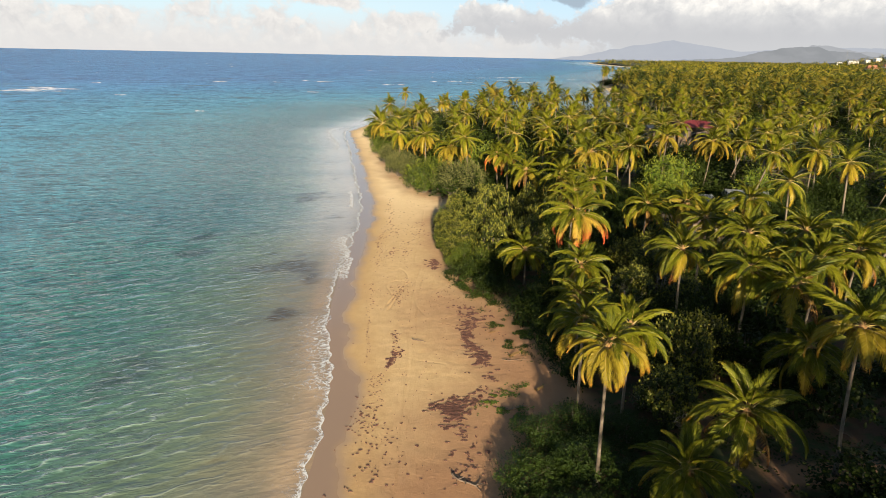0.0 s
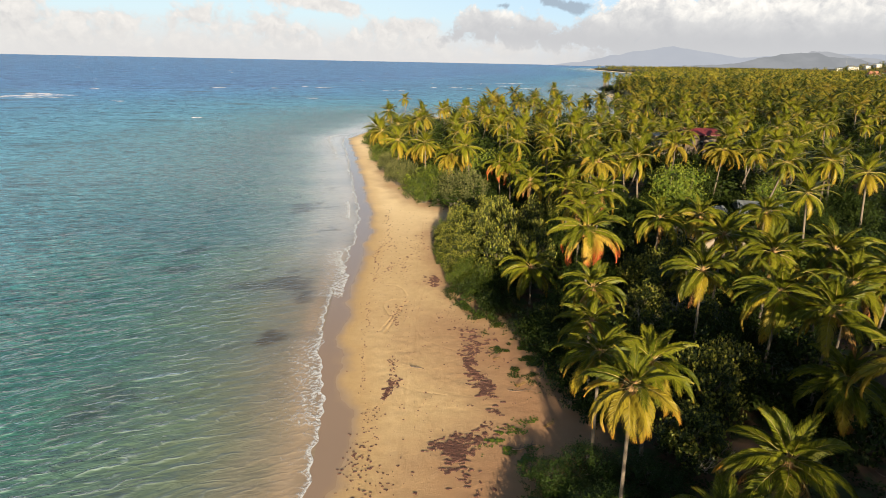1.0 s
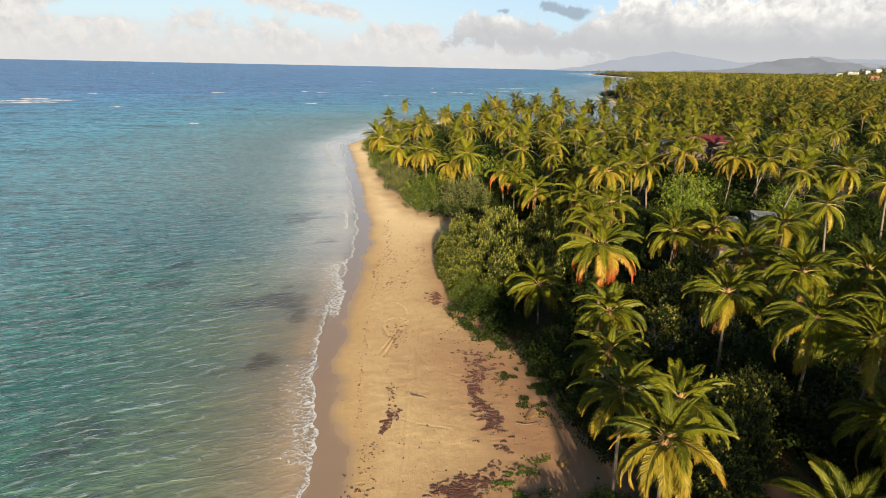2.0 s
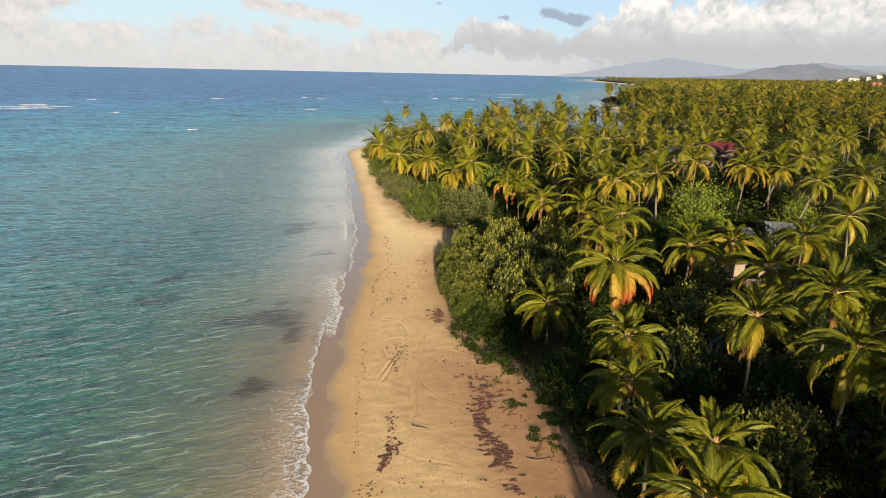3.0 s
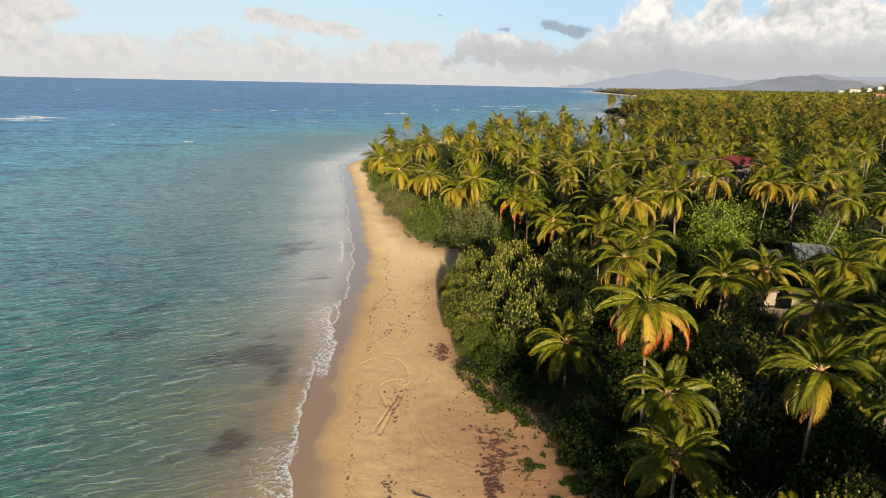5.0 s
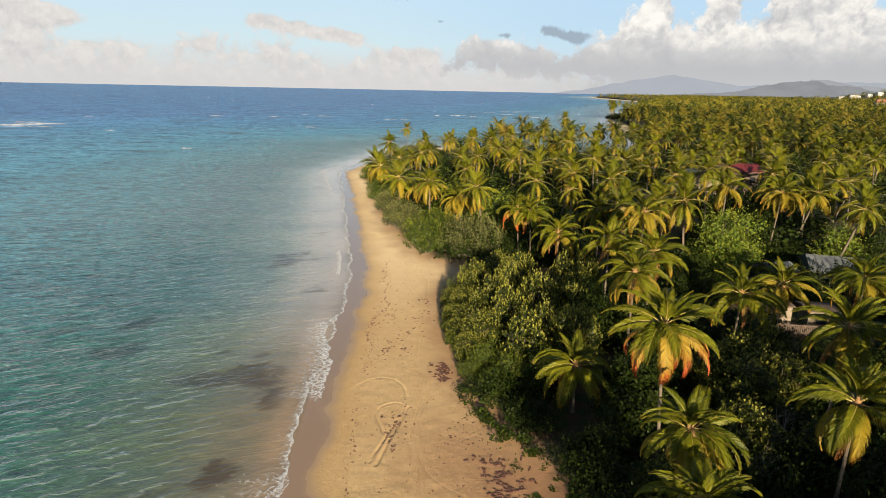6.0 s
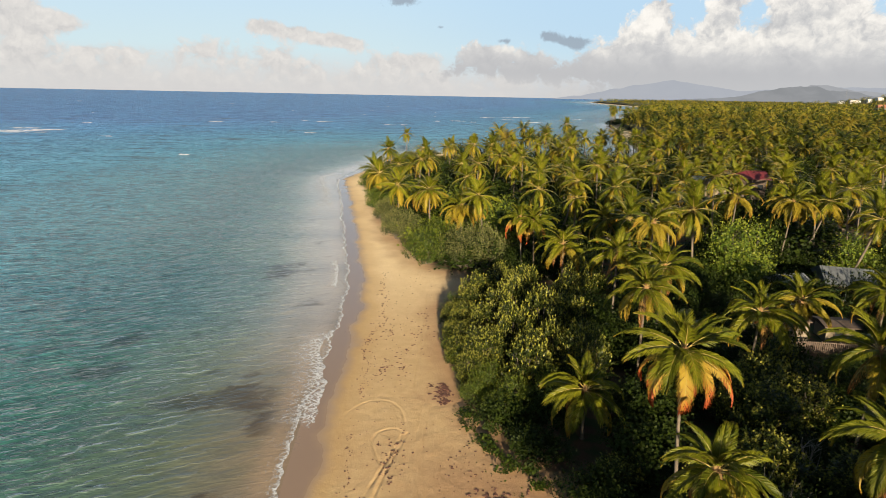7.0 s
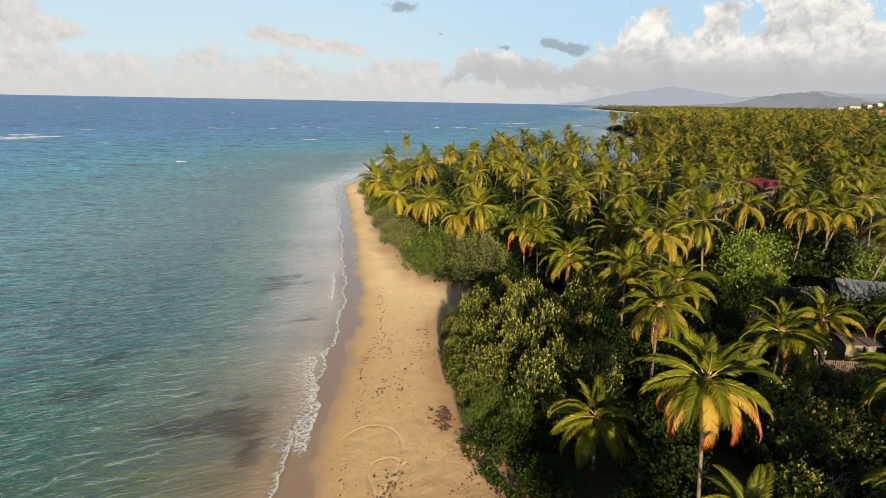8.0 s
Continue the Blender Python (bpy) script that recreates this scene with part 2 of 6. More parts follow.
# tree tops too far off to tell apart
M_CANOPY, n = material("far_canopy")
p = where(n)
tuft = n.noise(p, 0.16, 5, 0.7)
col = n.mix(n.smooth(tuft, 0.35, 0.65), (0.012, 0.017, 0.006, 1), (0.06, 0.06, 0.016, 1))
bs = n.add("ShaderNodeBsdfPrincipled", {"Base Color": col, "Roughness": 0.85, "Normal": bumped(n, tuft, 1.0, 3.0)})
finish(n, bs.outputs[0])

# sand, wet sand, forest floor and sea bed on one sheet
M_GROUND, n = material("ground")
p = where(n)
shore = n.add("ShaderNodeAttribute", mode="shore").outputs["Fac"]      # metres inland from the water's edge
forest = n.add("ShaderNodeAttribute", mode="forest").outputs["Fac"]    # metres inside the line of plants
big = n.noise(p, 0.12, 4, 0.5)
mid = n.noise(p, 0.9, 5, 0.6)
grain = n.noise(p, 9.0, 6, 0.7)
dry = n.mix(n.smooth(mid, 0.3, 0.7), (0.63, 0.465, 0.25, 1), (0.55, 0.395, 0.205, 1))
dry = n.mix(n.smooth(grain, 0.25, 0.75, 0.0, 0.5), dry, (0.50, 0.33, 0.15, 1))
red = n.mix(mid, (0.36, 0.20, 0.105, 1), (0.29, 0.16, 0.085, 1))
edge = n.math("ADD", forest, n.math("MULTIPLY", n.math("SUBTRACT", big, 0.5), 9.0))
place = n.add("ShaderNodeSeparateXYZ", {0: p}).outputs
# sand paler along y: sunlight thrown back at low angles, put into the colour
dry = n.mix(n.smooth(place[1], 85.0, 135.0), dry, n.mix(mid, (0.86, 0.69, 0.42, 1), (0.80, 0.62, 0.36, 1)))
# reddish sand by the plants; part of this darker tint stands in for shade
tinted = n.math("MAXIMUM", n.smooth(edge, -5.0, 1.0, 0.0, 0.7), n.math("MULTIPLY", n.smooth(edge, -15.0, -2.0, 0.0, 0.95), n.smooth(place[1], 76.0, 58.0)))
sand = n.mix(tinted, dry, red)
soil = n.mix(mid, (0.12, 0.066, 0.036, 1), (0.055, 0.038, 0.022, 1))
soil = n.mix(n.smooth(n.noise(p, 0.5, 4, 0.6), 0.45, 0.6), soil, (0.04, 0.055, 0.015, 1))
# bare reddish earth between the near palms
bare = 0.0
for bx_, by_, brx, bry in ((31, 32.6, 9.0, 1.9), (23.5, 41.0, 3.0, 1.6)):
    away = n.add("ShaderNodeVectorMath", {0: p, 1: (bx_, by_, 0)}, mode="SUBTRACT").outputs[0]
    away = n.add("ShaderNodeVectorMath", {0: away, 1: (1 / brx, 1 / bry, 0)}, mode="MULTIPLY").outputs[0]
    away = n.add("ShaderNodeVectorMath", {0: away}, mode="LENGTH").outputs["Value"]
    bare = n.math("MAXIMUM", bare, n.smooth(n.math("ADD", away, n.math("MULTIPLY", mid, 0.7)), 1.5, 0.9))
soil = n.mix(bare, soil, red)
land = n.mix(n.smooth(edge, 0.5, 3.0), sand, soil)
swash = n.math("ADD", shore, n.math("MULTIPLY", n.math("SUBTRACT", n.noise(p, 0.16, 3, 0.5), 0.5), 5.0))
wet = n.smooth(swash, 4.2, 1.8)
damp = n.smooth(swash, 7.0, 3.6, 0.0, 0.45)
land = n.mix(damp, land, (0.47, 0.30, 0.125, 1))
land = n.mix(wet, land, (0.30, 0.215, 0.155, 1))
land = n.mix(n.smooth(shore, -3.0, -9.0), land, (0.16, 0.13, 0.075, 1))
rocks = n.math("MULTIPLY", n.smooth(n.noise(p, 0.16, 4, 0.6, 0.6), 0.55, 0.64), n.smooth(shore, -1.0, -5.0))
land = n.mix(rocks, land, (0.05, 0.04, 0.03, 1))
height = n.math("ADD", n.math("MULTIPLY", n.noise(p, 3.6, 6, 0.72), 0.7), n.math("MULTIPLY", grain, 0.5))
rgh = n.mix(wet, (0.92, 0.92, 0.92, 1), (0.09, 0.09, 0.09, 1))
nrm = n.add("ShaderNodeBump", {"Height": height, "Strength": n.math("SUBTRACT", 0.5, n.math("MULTIPLY", wet, 0.48)), "Distance": 0.11}).outputs[0]
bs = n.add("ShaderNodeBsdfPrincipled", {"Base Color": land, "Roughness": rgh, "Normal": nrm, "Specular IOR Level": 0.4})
finish(n, bs.outputs[0])

# sea: colour by depth and painted light, clear over the last metres, wind waves
M_SEA, n = material("sea_water")
p = where(n)
shore = n.add("ShaderNodeAttribute", mode="shore").outputs["Fac"]      # metres out from the water's edge
sea_at = n.add("ShaderNodeSeparateXYZ", {0: p}).outputs
warp = n.math("MULTIPLY", n.math("SUBTRACT", n.noise(p, 0.06, 4, 0.55), 0.5), 15.0)
out = n.math("ADD", shore, n.math("MULTIPLY", warp, n.smooth(shore, 2.0, 20.0, 0.1, 1.0)))
out = n.math("MULTIPLY", out, n.smooth(sea_at[1], 260.0, 760.0, 1.0, 1.8))
u = n.math("POWER", n.math("DIVIDE", n.math("MAXIMUM", out, 0.0), 600.0), 0.5, clamp=True)
offshore = [(0.30, (0.046, 0.152, 0.198)), (0.45, (0.050, 0.155, 0.242)), (0.70, (0.037, 0.119, 0.234)), (1.0, (0.033, 0.088, 0.20))]
green_side = n.ramp(u, [(0.0, (0.36, 0.27, 0.18)), (0.05, (0.33, 0.25, 0.165)), (0.09, (0.235, 0.212, 0.155)), (0.135, (0.115, 0.168, 0.115)), (0.20, (0.040, 0.146, 0.124)), (0.255, (0.040, 0.152, 0.155))] + offshore)
# shallows further along: lighter ramp with the sky's pale sheen painted in
pale_side = n.ramp(u, [(0.0, (0.42, 0.36, 0.30)), (0.065, (0.50, 0.46, 0.42)), (0.105, (0.41, 0.41, 0.385)), (0.145, (0.165, 0.245, 0.24)), (0.20, (0.066, 0.168, 0.18))] + offshore)
depth_col = n.mix(n.math("MULTIPLY", n.smooth(n.math("ADD", sea_at[1], n.math("MULTIPLY", warp, 1.2)), 66.0, 112.0), n.smooth(sea_at[1], 400.0, 270.0)), green_side, pale_side)
near_reef = n.noise(n.stretch(p, 7, 4, 7, 20), 1.0, 7, 0.65, 0.4)
far_reef = n.noise(n.stretch(p, 60, 22, 60, 8), 1.0, 5, 0.6)
beds = 0.0
for bx_, by_, brx, bry in ((-20.5, 78, 5.0, 5.0), (-26, 76, 4.5, 3.0), (-40, 91, 3.2, 4.0), (-31, 46, 4.0, 6.5), (-19.5, 61, 3.0, 2.4), (-39, 83, 4.5, 4.0), (-18, 73, 3.5, 3.0), (-30, 120, 4, 7)):
    away = n.add("ShaderNodeVectorMath", {0: p, 1: (bx_, by_, 0)}, mode="SUBTRACT").outputs[0]
    away = n.add("ShaderNodeVectorMath", {0: away, 1: (1 / brx, 1 / bry, 0)}, mode="MULTIPLY").outputs[0]
    dist = n.add("ShaderNodeVectorMath", {0: away}, mode="LENGTH").outputs["Value"]
    beds = n.math("MAXIMUM", beds, n.smooth(dist, 1.3, 0.2))
near_reef = n.math("ADD", near_reef, n.math("MULTIPLY", beds, 0.2))
reef = n.math("MAXIMUM", n.math("MULTIPLY", n.smooth(near_reef, 0.56, 0.74), n.math("MULTIPLY", n.smooth(shore, 1.0, 4.0), n.smooth(shore, 70.0, 30.0))),
              n.math("MULTIPLY", n.smooth(far_reef, 0.56, 0.68, 0.0, 0.8), n.math("MULTIPLY", n.smooth(shore, 60.0, 120.0), n.smooth(shore, 520.0, 330.0))))
mottle = n.noise(n.stretch(p, 5.0, 3.4, 5, 25), 1.0, 6, 0.6, 0.5)
murky = n.math("MULTIPLY", n.smooth(mottle, 0.42, 0.62), n.math("MULTIPLY", n.smooth(shore, 0.5, 3.0), n.smooth(shore, 24.0, 8.0)))
murky = n.math("MULTIPLY", n.math("ADD", 0.5, n.math("MULTIPLY", murky, 0.5)), n.math("MULTIPLY", n.smooth(shore, 1.0, 4.0), n.math("MULTIPLY", n.smooth(shore, 24.0, 10.0), n.smooth(sea_at[1], 105.0, 78.0, 0.0, 1.0))))
depth_col = n.mix(n.math("MULTIPLY", murky, 0.45), depth_col, (0.11, 0.125, 0.08, 1))
streak = n.noise(n.stretch(p, 150, 16, 60, 6), 1.0, 6, 0.65)
depth_col = n.mix(n.math("MULTIPLY", n.smooth(streak, 0.38, 0.66), 0.5), depth_col, n.mix(0.5, depth_col, (0.012, 0.06, 0.11, 1)))
bed = n.mix(n.smooth(shore, 4.0, 18.0), (0.06, 0.042, 0.028, 1), (0.028, 0.046, 0.05, 1))
col = n.mix(n.math("MULTIPLY", reef, 0.72), depth_col, bed)


def ridged(wide, deep, turn, detail):
    """Wind waves with sharp crests: 1 on a crest line, less in the troughs."""
    f = n.noise(n.stretch(p, wide, deep, wide, turn), 1.0, detail, 0.55, 0.35)
    return n.math("SUBTRACT", 1.0, n.math("ABSOLUTE", n.math("MULTIPLY", n.math("SUBTRACT", f, 0.5), 2.0)))


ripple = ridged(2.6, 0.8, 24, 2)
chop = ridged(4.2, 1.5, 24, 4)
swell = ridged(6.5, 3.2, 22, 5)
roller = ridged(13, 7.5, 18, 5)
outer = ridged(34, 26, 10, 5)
# wave crests brightened in the base colour, standing in for light on the waves
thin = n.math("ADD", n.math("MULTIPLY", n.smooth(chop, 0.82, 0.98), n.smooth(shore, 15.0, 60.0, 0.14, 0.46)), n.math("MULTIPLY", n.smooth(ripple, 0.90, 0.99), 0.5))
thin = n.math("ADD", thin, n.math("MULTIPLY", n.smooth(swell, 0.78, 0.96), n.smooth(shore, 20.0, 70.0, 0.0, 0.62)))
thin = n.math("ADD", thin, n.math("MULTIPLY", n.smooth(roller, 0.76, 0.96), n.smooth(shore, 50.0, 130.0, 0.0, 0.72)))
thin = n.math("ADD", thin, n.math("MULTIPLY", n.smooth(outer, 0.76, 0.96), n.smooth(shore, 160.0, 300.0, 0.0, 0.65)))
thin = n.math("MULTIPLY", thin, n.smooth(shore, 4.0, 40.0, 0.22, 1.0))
xyz = n.add("ShaderNodeSeparateXYZ", {0: p}).outputs
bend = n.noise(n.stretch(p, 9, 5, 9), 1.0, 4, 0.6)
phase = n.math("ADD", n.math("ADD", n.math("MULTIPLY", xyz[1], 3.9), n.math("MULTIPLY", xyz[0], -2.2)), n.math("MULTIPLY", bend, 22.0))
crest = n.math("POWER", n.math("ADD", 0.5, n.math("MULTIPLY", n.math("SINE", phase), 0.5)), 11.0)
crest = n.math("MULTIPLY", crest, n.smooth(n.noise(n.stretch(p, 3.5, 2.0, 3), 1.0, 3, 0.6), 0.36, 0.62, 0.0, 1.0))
# pale crest lines mixed into the colour in place of sky reflections
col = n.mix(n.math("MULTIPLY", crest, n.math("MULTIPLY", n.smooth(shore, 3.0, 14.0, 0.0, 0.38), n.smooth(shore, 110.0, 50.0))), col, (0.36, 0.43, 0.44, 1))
# gain along y: stronger below 72 and again above 110
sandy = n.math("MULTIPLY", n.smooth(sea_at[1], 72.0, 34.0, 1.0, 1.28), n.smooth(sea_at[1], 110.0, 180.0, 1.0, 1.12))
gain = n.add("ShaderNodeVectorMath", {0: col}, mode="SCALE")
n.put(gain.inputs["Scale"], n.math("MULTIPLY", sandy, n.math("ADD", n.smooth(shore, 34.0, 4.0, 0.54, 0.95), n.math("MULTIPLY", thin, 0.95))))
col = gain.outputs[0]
h = n.math("ADD", n.math("MULTIPLY", ripple, 0.28), n.math("MULTIPLY", chop, n.smooth(shore, 15.0, 60.0, 0.25, 0.85)))
h = n.math("ADD", h, n.math("MULTIPLY", swell, n.smooth(shore, 5.0, 60.0, 0.3, 1.9)))
h = n.math("ADD", h, n.math("MULTIPLY", roller, n.smooth(shore, 40.0, 140.0, 0.2, 5.5)))
h = n.math("ADD", h, n.math("MULTIPLY", crest, 0.16))
calm = n.smooth(shore, 0.0, 20.0, 0.12, 0.75)
nrm = n.add("ShaderNodeBump", {"Height": h, "Strength": calm, "Distance": 1.0}).outputs[0]
soft = n.add("ShaderNodeBump", {"Height": h, "Strength": n.math("MULTIPLY", calm, 0.9), "Distance": 0.7}).outputs[0]
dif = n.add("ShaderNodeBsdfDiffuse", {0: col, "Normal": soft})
film = n.add("ShaderNodeBsdfGlossy", {0: (1, 1, 1, 1), "Roughness": 0.13, "Normal": nrm})
fres = n.add("ShaderNodeFresnel", {"IOR": 1.33, "Normal": nrm})
gloss = n.math("MINIMUM", n.math("MULTIPLY", fres.outputs[0], n.smooth(shore, 8.0, 60.0, 1.0, 1.6)), n.smooth(shore, 15.0, 120.0, 0.7, 0.33))
deep = n.add("ShaderNodeMixShader", {0: gloss, 1: dif.outputs[0], 2: film.outputs[0]})
clear_w = n.add("ShaderNodeBsdfTransparent", {0: (0.97, 0.98, 0.97, 1)})
shallow = n.add("ShaderNodeMixShader", {0: fres.outputs[0], 1: clear_w.outputs[0], 2: film.outputs[0]})
body = n.smooth(out, -0.5, 1.2, 0.75, 1.0)
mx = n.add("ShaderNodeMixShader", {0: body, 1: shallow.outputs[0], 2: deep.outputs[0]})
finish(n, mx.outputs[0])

# foam: white lace with holes
M_FOAM, n = material("foam")
p = where(n)
solid = n.add("ShaderNodeAttribute", mode="solid").outputs["Fac"]
wob = n.add("ShaderNodeVectorMath", {0: p, 1: n.add("ShaderNodeTexNoise", {"Vector": p, "Scale": 1.4, "Detail": 3.0}).outputs["Color"]}, mode="ADD").outputs[0]
cells = n.add("ShaderNodeTexVoronoi", {"Vector": wob, "Scale": 4.4}, mode="DISTANCE_TO_EDGE").outputs[0]
coarse = n.add("ShaderNodeTexVoronoi", {"Vector": wob, "Scale": 1.5}, mode="DISTANCE_TO_EDGE").outputs[0]
lace = n.math("ADD", n.smooth(cells, 0.2, 0.03, 0.0, 0.35), n.smooth(coarse, 0.2, 0.02, 0.0, 0.5))
mist = n.noise(p, 2.2, 6, 0.7)
mask = n.math("ADD", n.math("MULTIPLY", lace, 0.55), n.math("ADD", n.math("MULTIPLY", mist, 1.15), n.math("MULTIPLY", solid, 1.1)))
alpha = n.smooth(mask, 1.0, 1.75, 0.0, 0.85)
bs = n.add("ShaderNodeBsdfPrincipled", {"Base Color": (0.76, 0.79, 0.82, 1), "Roughness": 0.7, "Normal": bumped(n, mist, 0.6, 0.06)})
mx = n.add("ShaderNodeMixShader", {0: alpha, 1: n.add("ShaderNodeBsdfTransparent").outputs[0], 2: bs.outputs[0]})
finish(n, mx.outputs[0])


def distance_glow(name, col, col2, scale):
    """Mountains seen through miles of air: the haze is painted into a glowing colour."""
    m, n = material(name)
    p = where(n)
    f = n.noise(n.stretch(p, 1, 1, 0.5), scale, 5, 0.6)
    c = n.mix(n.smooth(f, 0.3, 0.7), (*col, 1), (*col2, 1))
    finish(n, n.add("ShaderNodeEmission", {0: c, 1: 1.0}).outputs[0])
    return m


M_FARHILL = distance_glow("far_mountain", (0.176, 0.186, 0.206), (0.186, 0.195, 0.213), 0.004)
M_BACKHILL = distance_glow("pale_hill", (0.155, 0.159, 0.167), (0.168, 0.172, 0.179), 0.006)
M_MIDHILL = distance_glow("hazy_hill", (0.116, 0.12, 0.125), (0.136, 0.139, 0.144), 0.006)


# ------------------------------------------------------------- mesh helpers
rng = np.random.default_rng(7)


def mesh_of(name, verts, faces, mats, slots=None, smooth=False, **attrs):
    me = bpy.data.meshes.new(name)
    me.from_pydata(np.asarray(verts, dtype=float).tolist(), [], [list(map(int, f)) for f in faces])
    for m in mats:
        me.materials.append(m)
    if slots is not None:
        me.polygons.foreach_set("material_index", np.asarray(slots, dtype=np.int32))
    if smooth:
        me.polygons.foreach_set("use_smooth", np.ones(len(me.polygons), dtype=bool))
    for key, values in attrs.items():
        a = me.attributes.new(key, "FLOAT", "POINT")
        a.data.foreach_set("value", np.asarray(values, dtype=np.float32))
    me.update()
    return me


def from_bm(name, bm, mat, smooth=False):
    me = bpy.data.meshes.new(name)
    bm.to_mesh(me)
    bm.free()
    me.materials.append(mat)
    if smooth:
        me.polygons.foreach_set("use_smooth", np.ones(len(me.polygons), dtype=bool))
    return me


def child(name, me, parent, m=None, label=""):
    """A mesh as a part of its thing."""
    ob = new(name, me)
    ob.parent = parent
    if m is not None:
        ob.matrix_basis = m
    if label:
        ob["label"] = label
    return ob


def tube(points, radii, sides=6):
    """A tapered tube along a line of points: verts and faces."""
    pts = np.asarray(points, dtype=float)
    tan = np.gradient(pts, axis=0)
    tan /= np.linalg.norm(tan, axis=1)[:, None] + 1e-9
    ref = np.array([0.31, 0.95, 0.05])
    a = np.cross(tan, ref)
    a /= np.linalg.norm(a, axis=1)[:, None] + 1e-9
    b = np.cross(tan, a)
    ang = np.linspace(0, 2 * np.pi, sides, endpoint=False)
    v = pts[:, None] + np.asarray(radii)[:, None, None] * (np.cos(ang)[None, :, None] * a[:, None] + np.sin(ang)[None, :, None] * b[:, None])
    n = len(pts)
    f = [(i * sides + j, i * sides + (j + 1) % sides, (i + 1) * sides + (j + 1) % sides, (i + 1) * sides + j) for i in range(n - 1) for j in range(sides)]
    f.append(tuple(range((n - 1) * sides, n * sides)))
    return v.reshape(-1, 3), f


def joined(pieces):
    """Several (verts, faces) as one."""
    vs, fs, k = [], [], 0
    for v, f in pieces:
        vs.append(np.asarray(v))
        fs += [tuple(int(i) + k for i in q) for q in f]
        k += len(v)
    return np.concatenate(vs), fs


# ------------------------------------------------------------- plan of the coast
# the water's edge, from behind the camera to the far bay (land lies to the right)
COAST = [(-30, -4900), (-12, -600), (-7, -120), (-8.5, -30), (-9.3, 10), (-9.7, 35), (-10.2, 43), (-11.7, 50), (-13.4, 57), (-14.2, 66), (-15.0, 76),
         (-15.3, 86), (-16.2, 101), (-17.2, 113), (-20.6, 132), (-26.5, 160), (-30, 180), (-37, 212), (-41, 232), (-39, 246),
         (-35, 268), (-31, 290), (-29, 306), (-25, 322), (-12, 330), (10, 328), (40, 318), (74, 310), (94, 350), (108, 420), (124, 490), (139, 572), (151, 645), (170, 706)]
COAST_FAR = [(192, 728), (212, 756), (226, 872), (300, 1100), (420, 1400), (506, 1640), (500, 1900), (512, 2250), (548, 2680), (800, 3200), (1500, 4200), (2600, 4950)]
# the seaward line of the plants
EDGE = [(5, -4900), (4, -200), (3, -20), (2, 15), (3.0, 29), (6.4, 36), (11.5, 43), (11.8, 47), (10.7, 53), (6, 63.6), (0.6, 73), (-0.6, 81), (-1.8, 91),
        (-2.7, 102), (-1.2, 109), (1.2, 116), (-4.9, 121.5), (-9.9, 132), (-16.6, 154), (-26, 207), (-32, 234), (-30, 246),
        (-27, 268), (-25, 290), (-23, 303), (-14, 310), (10, 312), (42, 304), (80, 300), (102, 348)]
EDGE_FAR = [(118, 420), (136, 490), (150, 574), (161, 648), (184, 704), (224, 752), (240, 872), (318, 1100), (436, 1400), (522, 1640), (520, 1900), (530, 2250),
            (566, 2680), (815, 3200), (1510, 4190), (2620, 4940)]


def side_of(line, x, y):
    """Signed metres to a line that runs ahead: positive on its right."""
    p = np.array(line, dtype=float)
    x, y = np.asarray(x, dtype=float), np.asarray(y, dtype=float)
    best = np.full(x.shape, 1e12)
    sign = np.ones(x.shape)
    for (x0, y0), (x1, y1) in zip(p[:-1], p[1:]):
        dx, dy = x1 - x0, y1 - y0
        t = np.clip(((x - x0) * dx + (y - y0) * dy) / (dx * dx + dy * dy), 0, 1)
        qx, qy = x - x0 - t * dx, y - y0 - t * dy
        d = qx * qx + qy * qy
        s = np.where(dy * (x - x0) - dx * (y - y0) > 0, 1.0, -1.0)
        near = d < best - 1e-9
        best, sign = np.where(near, d, best), np.where(near, s, sign)
    return np.sqrt(best) * sign


def shore_at(x, y):
    return side_of(COAST + COAST_FAR, x, y)


def forest_at(x, y):
    return side_of(EDGE + EDGE_FAR, x, y)


SEA_Z = -0.30


def ramp(x, xs, zs):
    return np.interp(x, xs, zs)


def hillock(x, y):
    """The rise with the white houses, inland, and the slow climb towards the mountains."""
    h = 62 * np.exp(-(((x - 1860) / 300) ** 2 + ((y - 2400) / 300) ** 2))
    h += 7 * np.exp(-(((x - 690) / 110) ** 2 + ((y - 990) / 90) ** 2))
    return h + np.clip((np.hypot(x, y) - 1500) / 3000, 0, 1) * 3


def land_z(x, y):
    s = shore_at(x, y)
    z = ramp(s, [-400, -60, -14, -4, 0, 3, 10, 20, 60], [-9, -3.2, -1.25, -0.62, SEA_Z - 0.02, -0.12, 0.05, 0.35, 0.8])
    return z + np.where(s > 60, hillock(x, y), 0)


def steps(lo, hi, d):
    return np.arange(lo, hi, d)


def groove(x, y, line, width, depth):
    """How far a track pressed along a line lowers the sand, with small banks beside it."""
    for _ in range(2):
        p = np.array(line, dtype=float)
        line = np.concatenate([p[:1], np.stack([0.75 * p[:-1] + 0.25 * p[1:], 0.25 * p[:-1] + 0.75 * p[1:]], 1).reshape(-1, 2), p[-1:]])
    d = np.abs(side_of(line, x, y))
    depth = depth * np.array([0.7 + 0.6 * noise.noise((a * 0.9, b * 0.9, 8.8)) for a, b in zip(x, y)]).clip(0.1)
    return -depth * np.exp(-(d / width) ** 2) + 0.14 * depth * np.exp(-((d - 2.0 * width) / (0.8 * width)) ** 2)


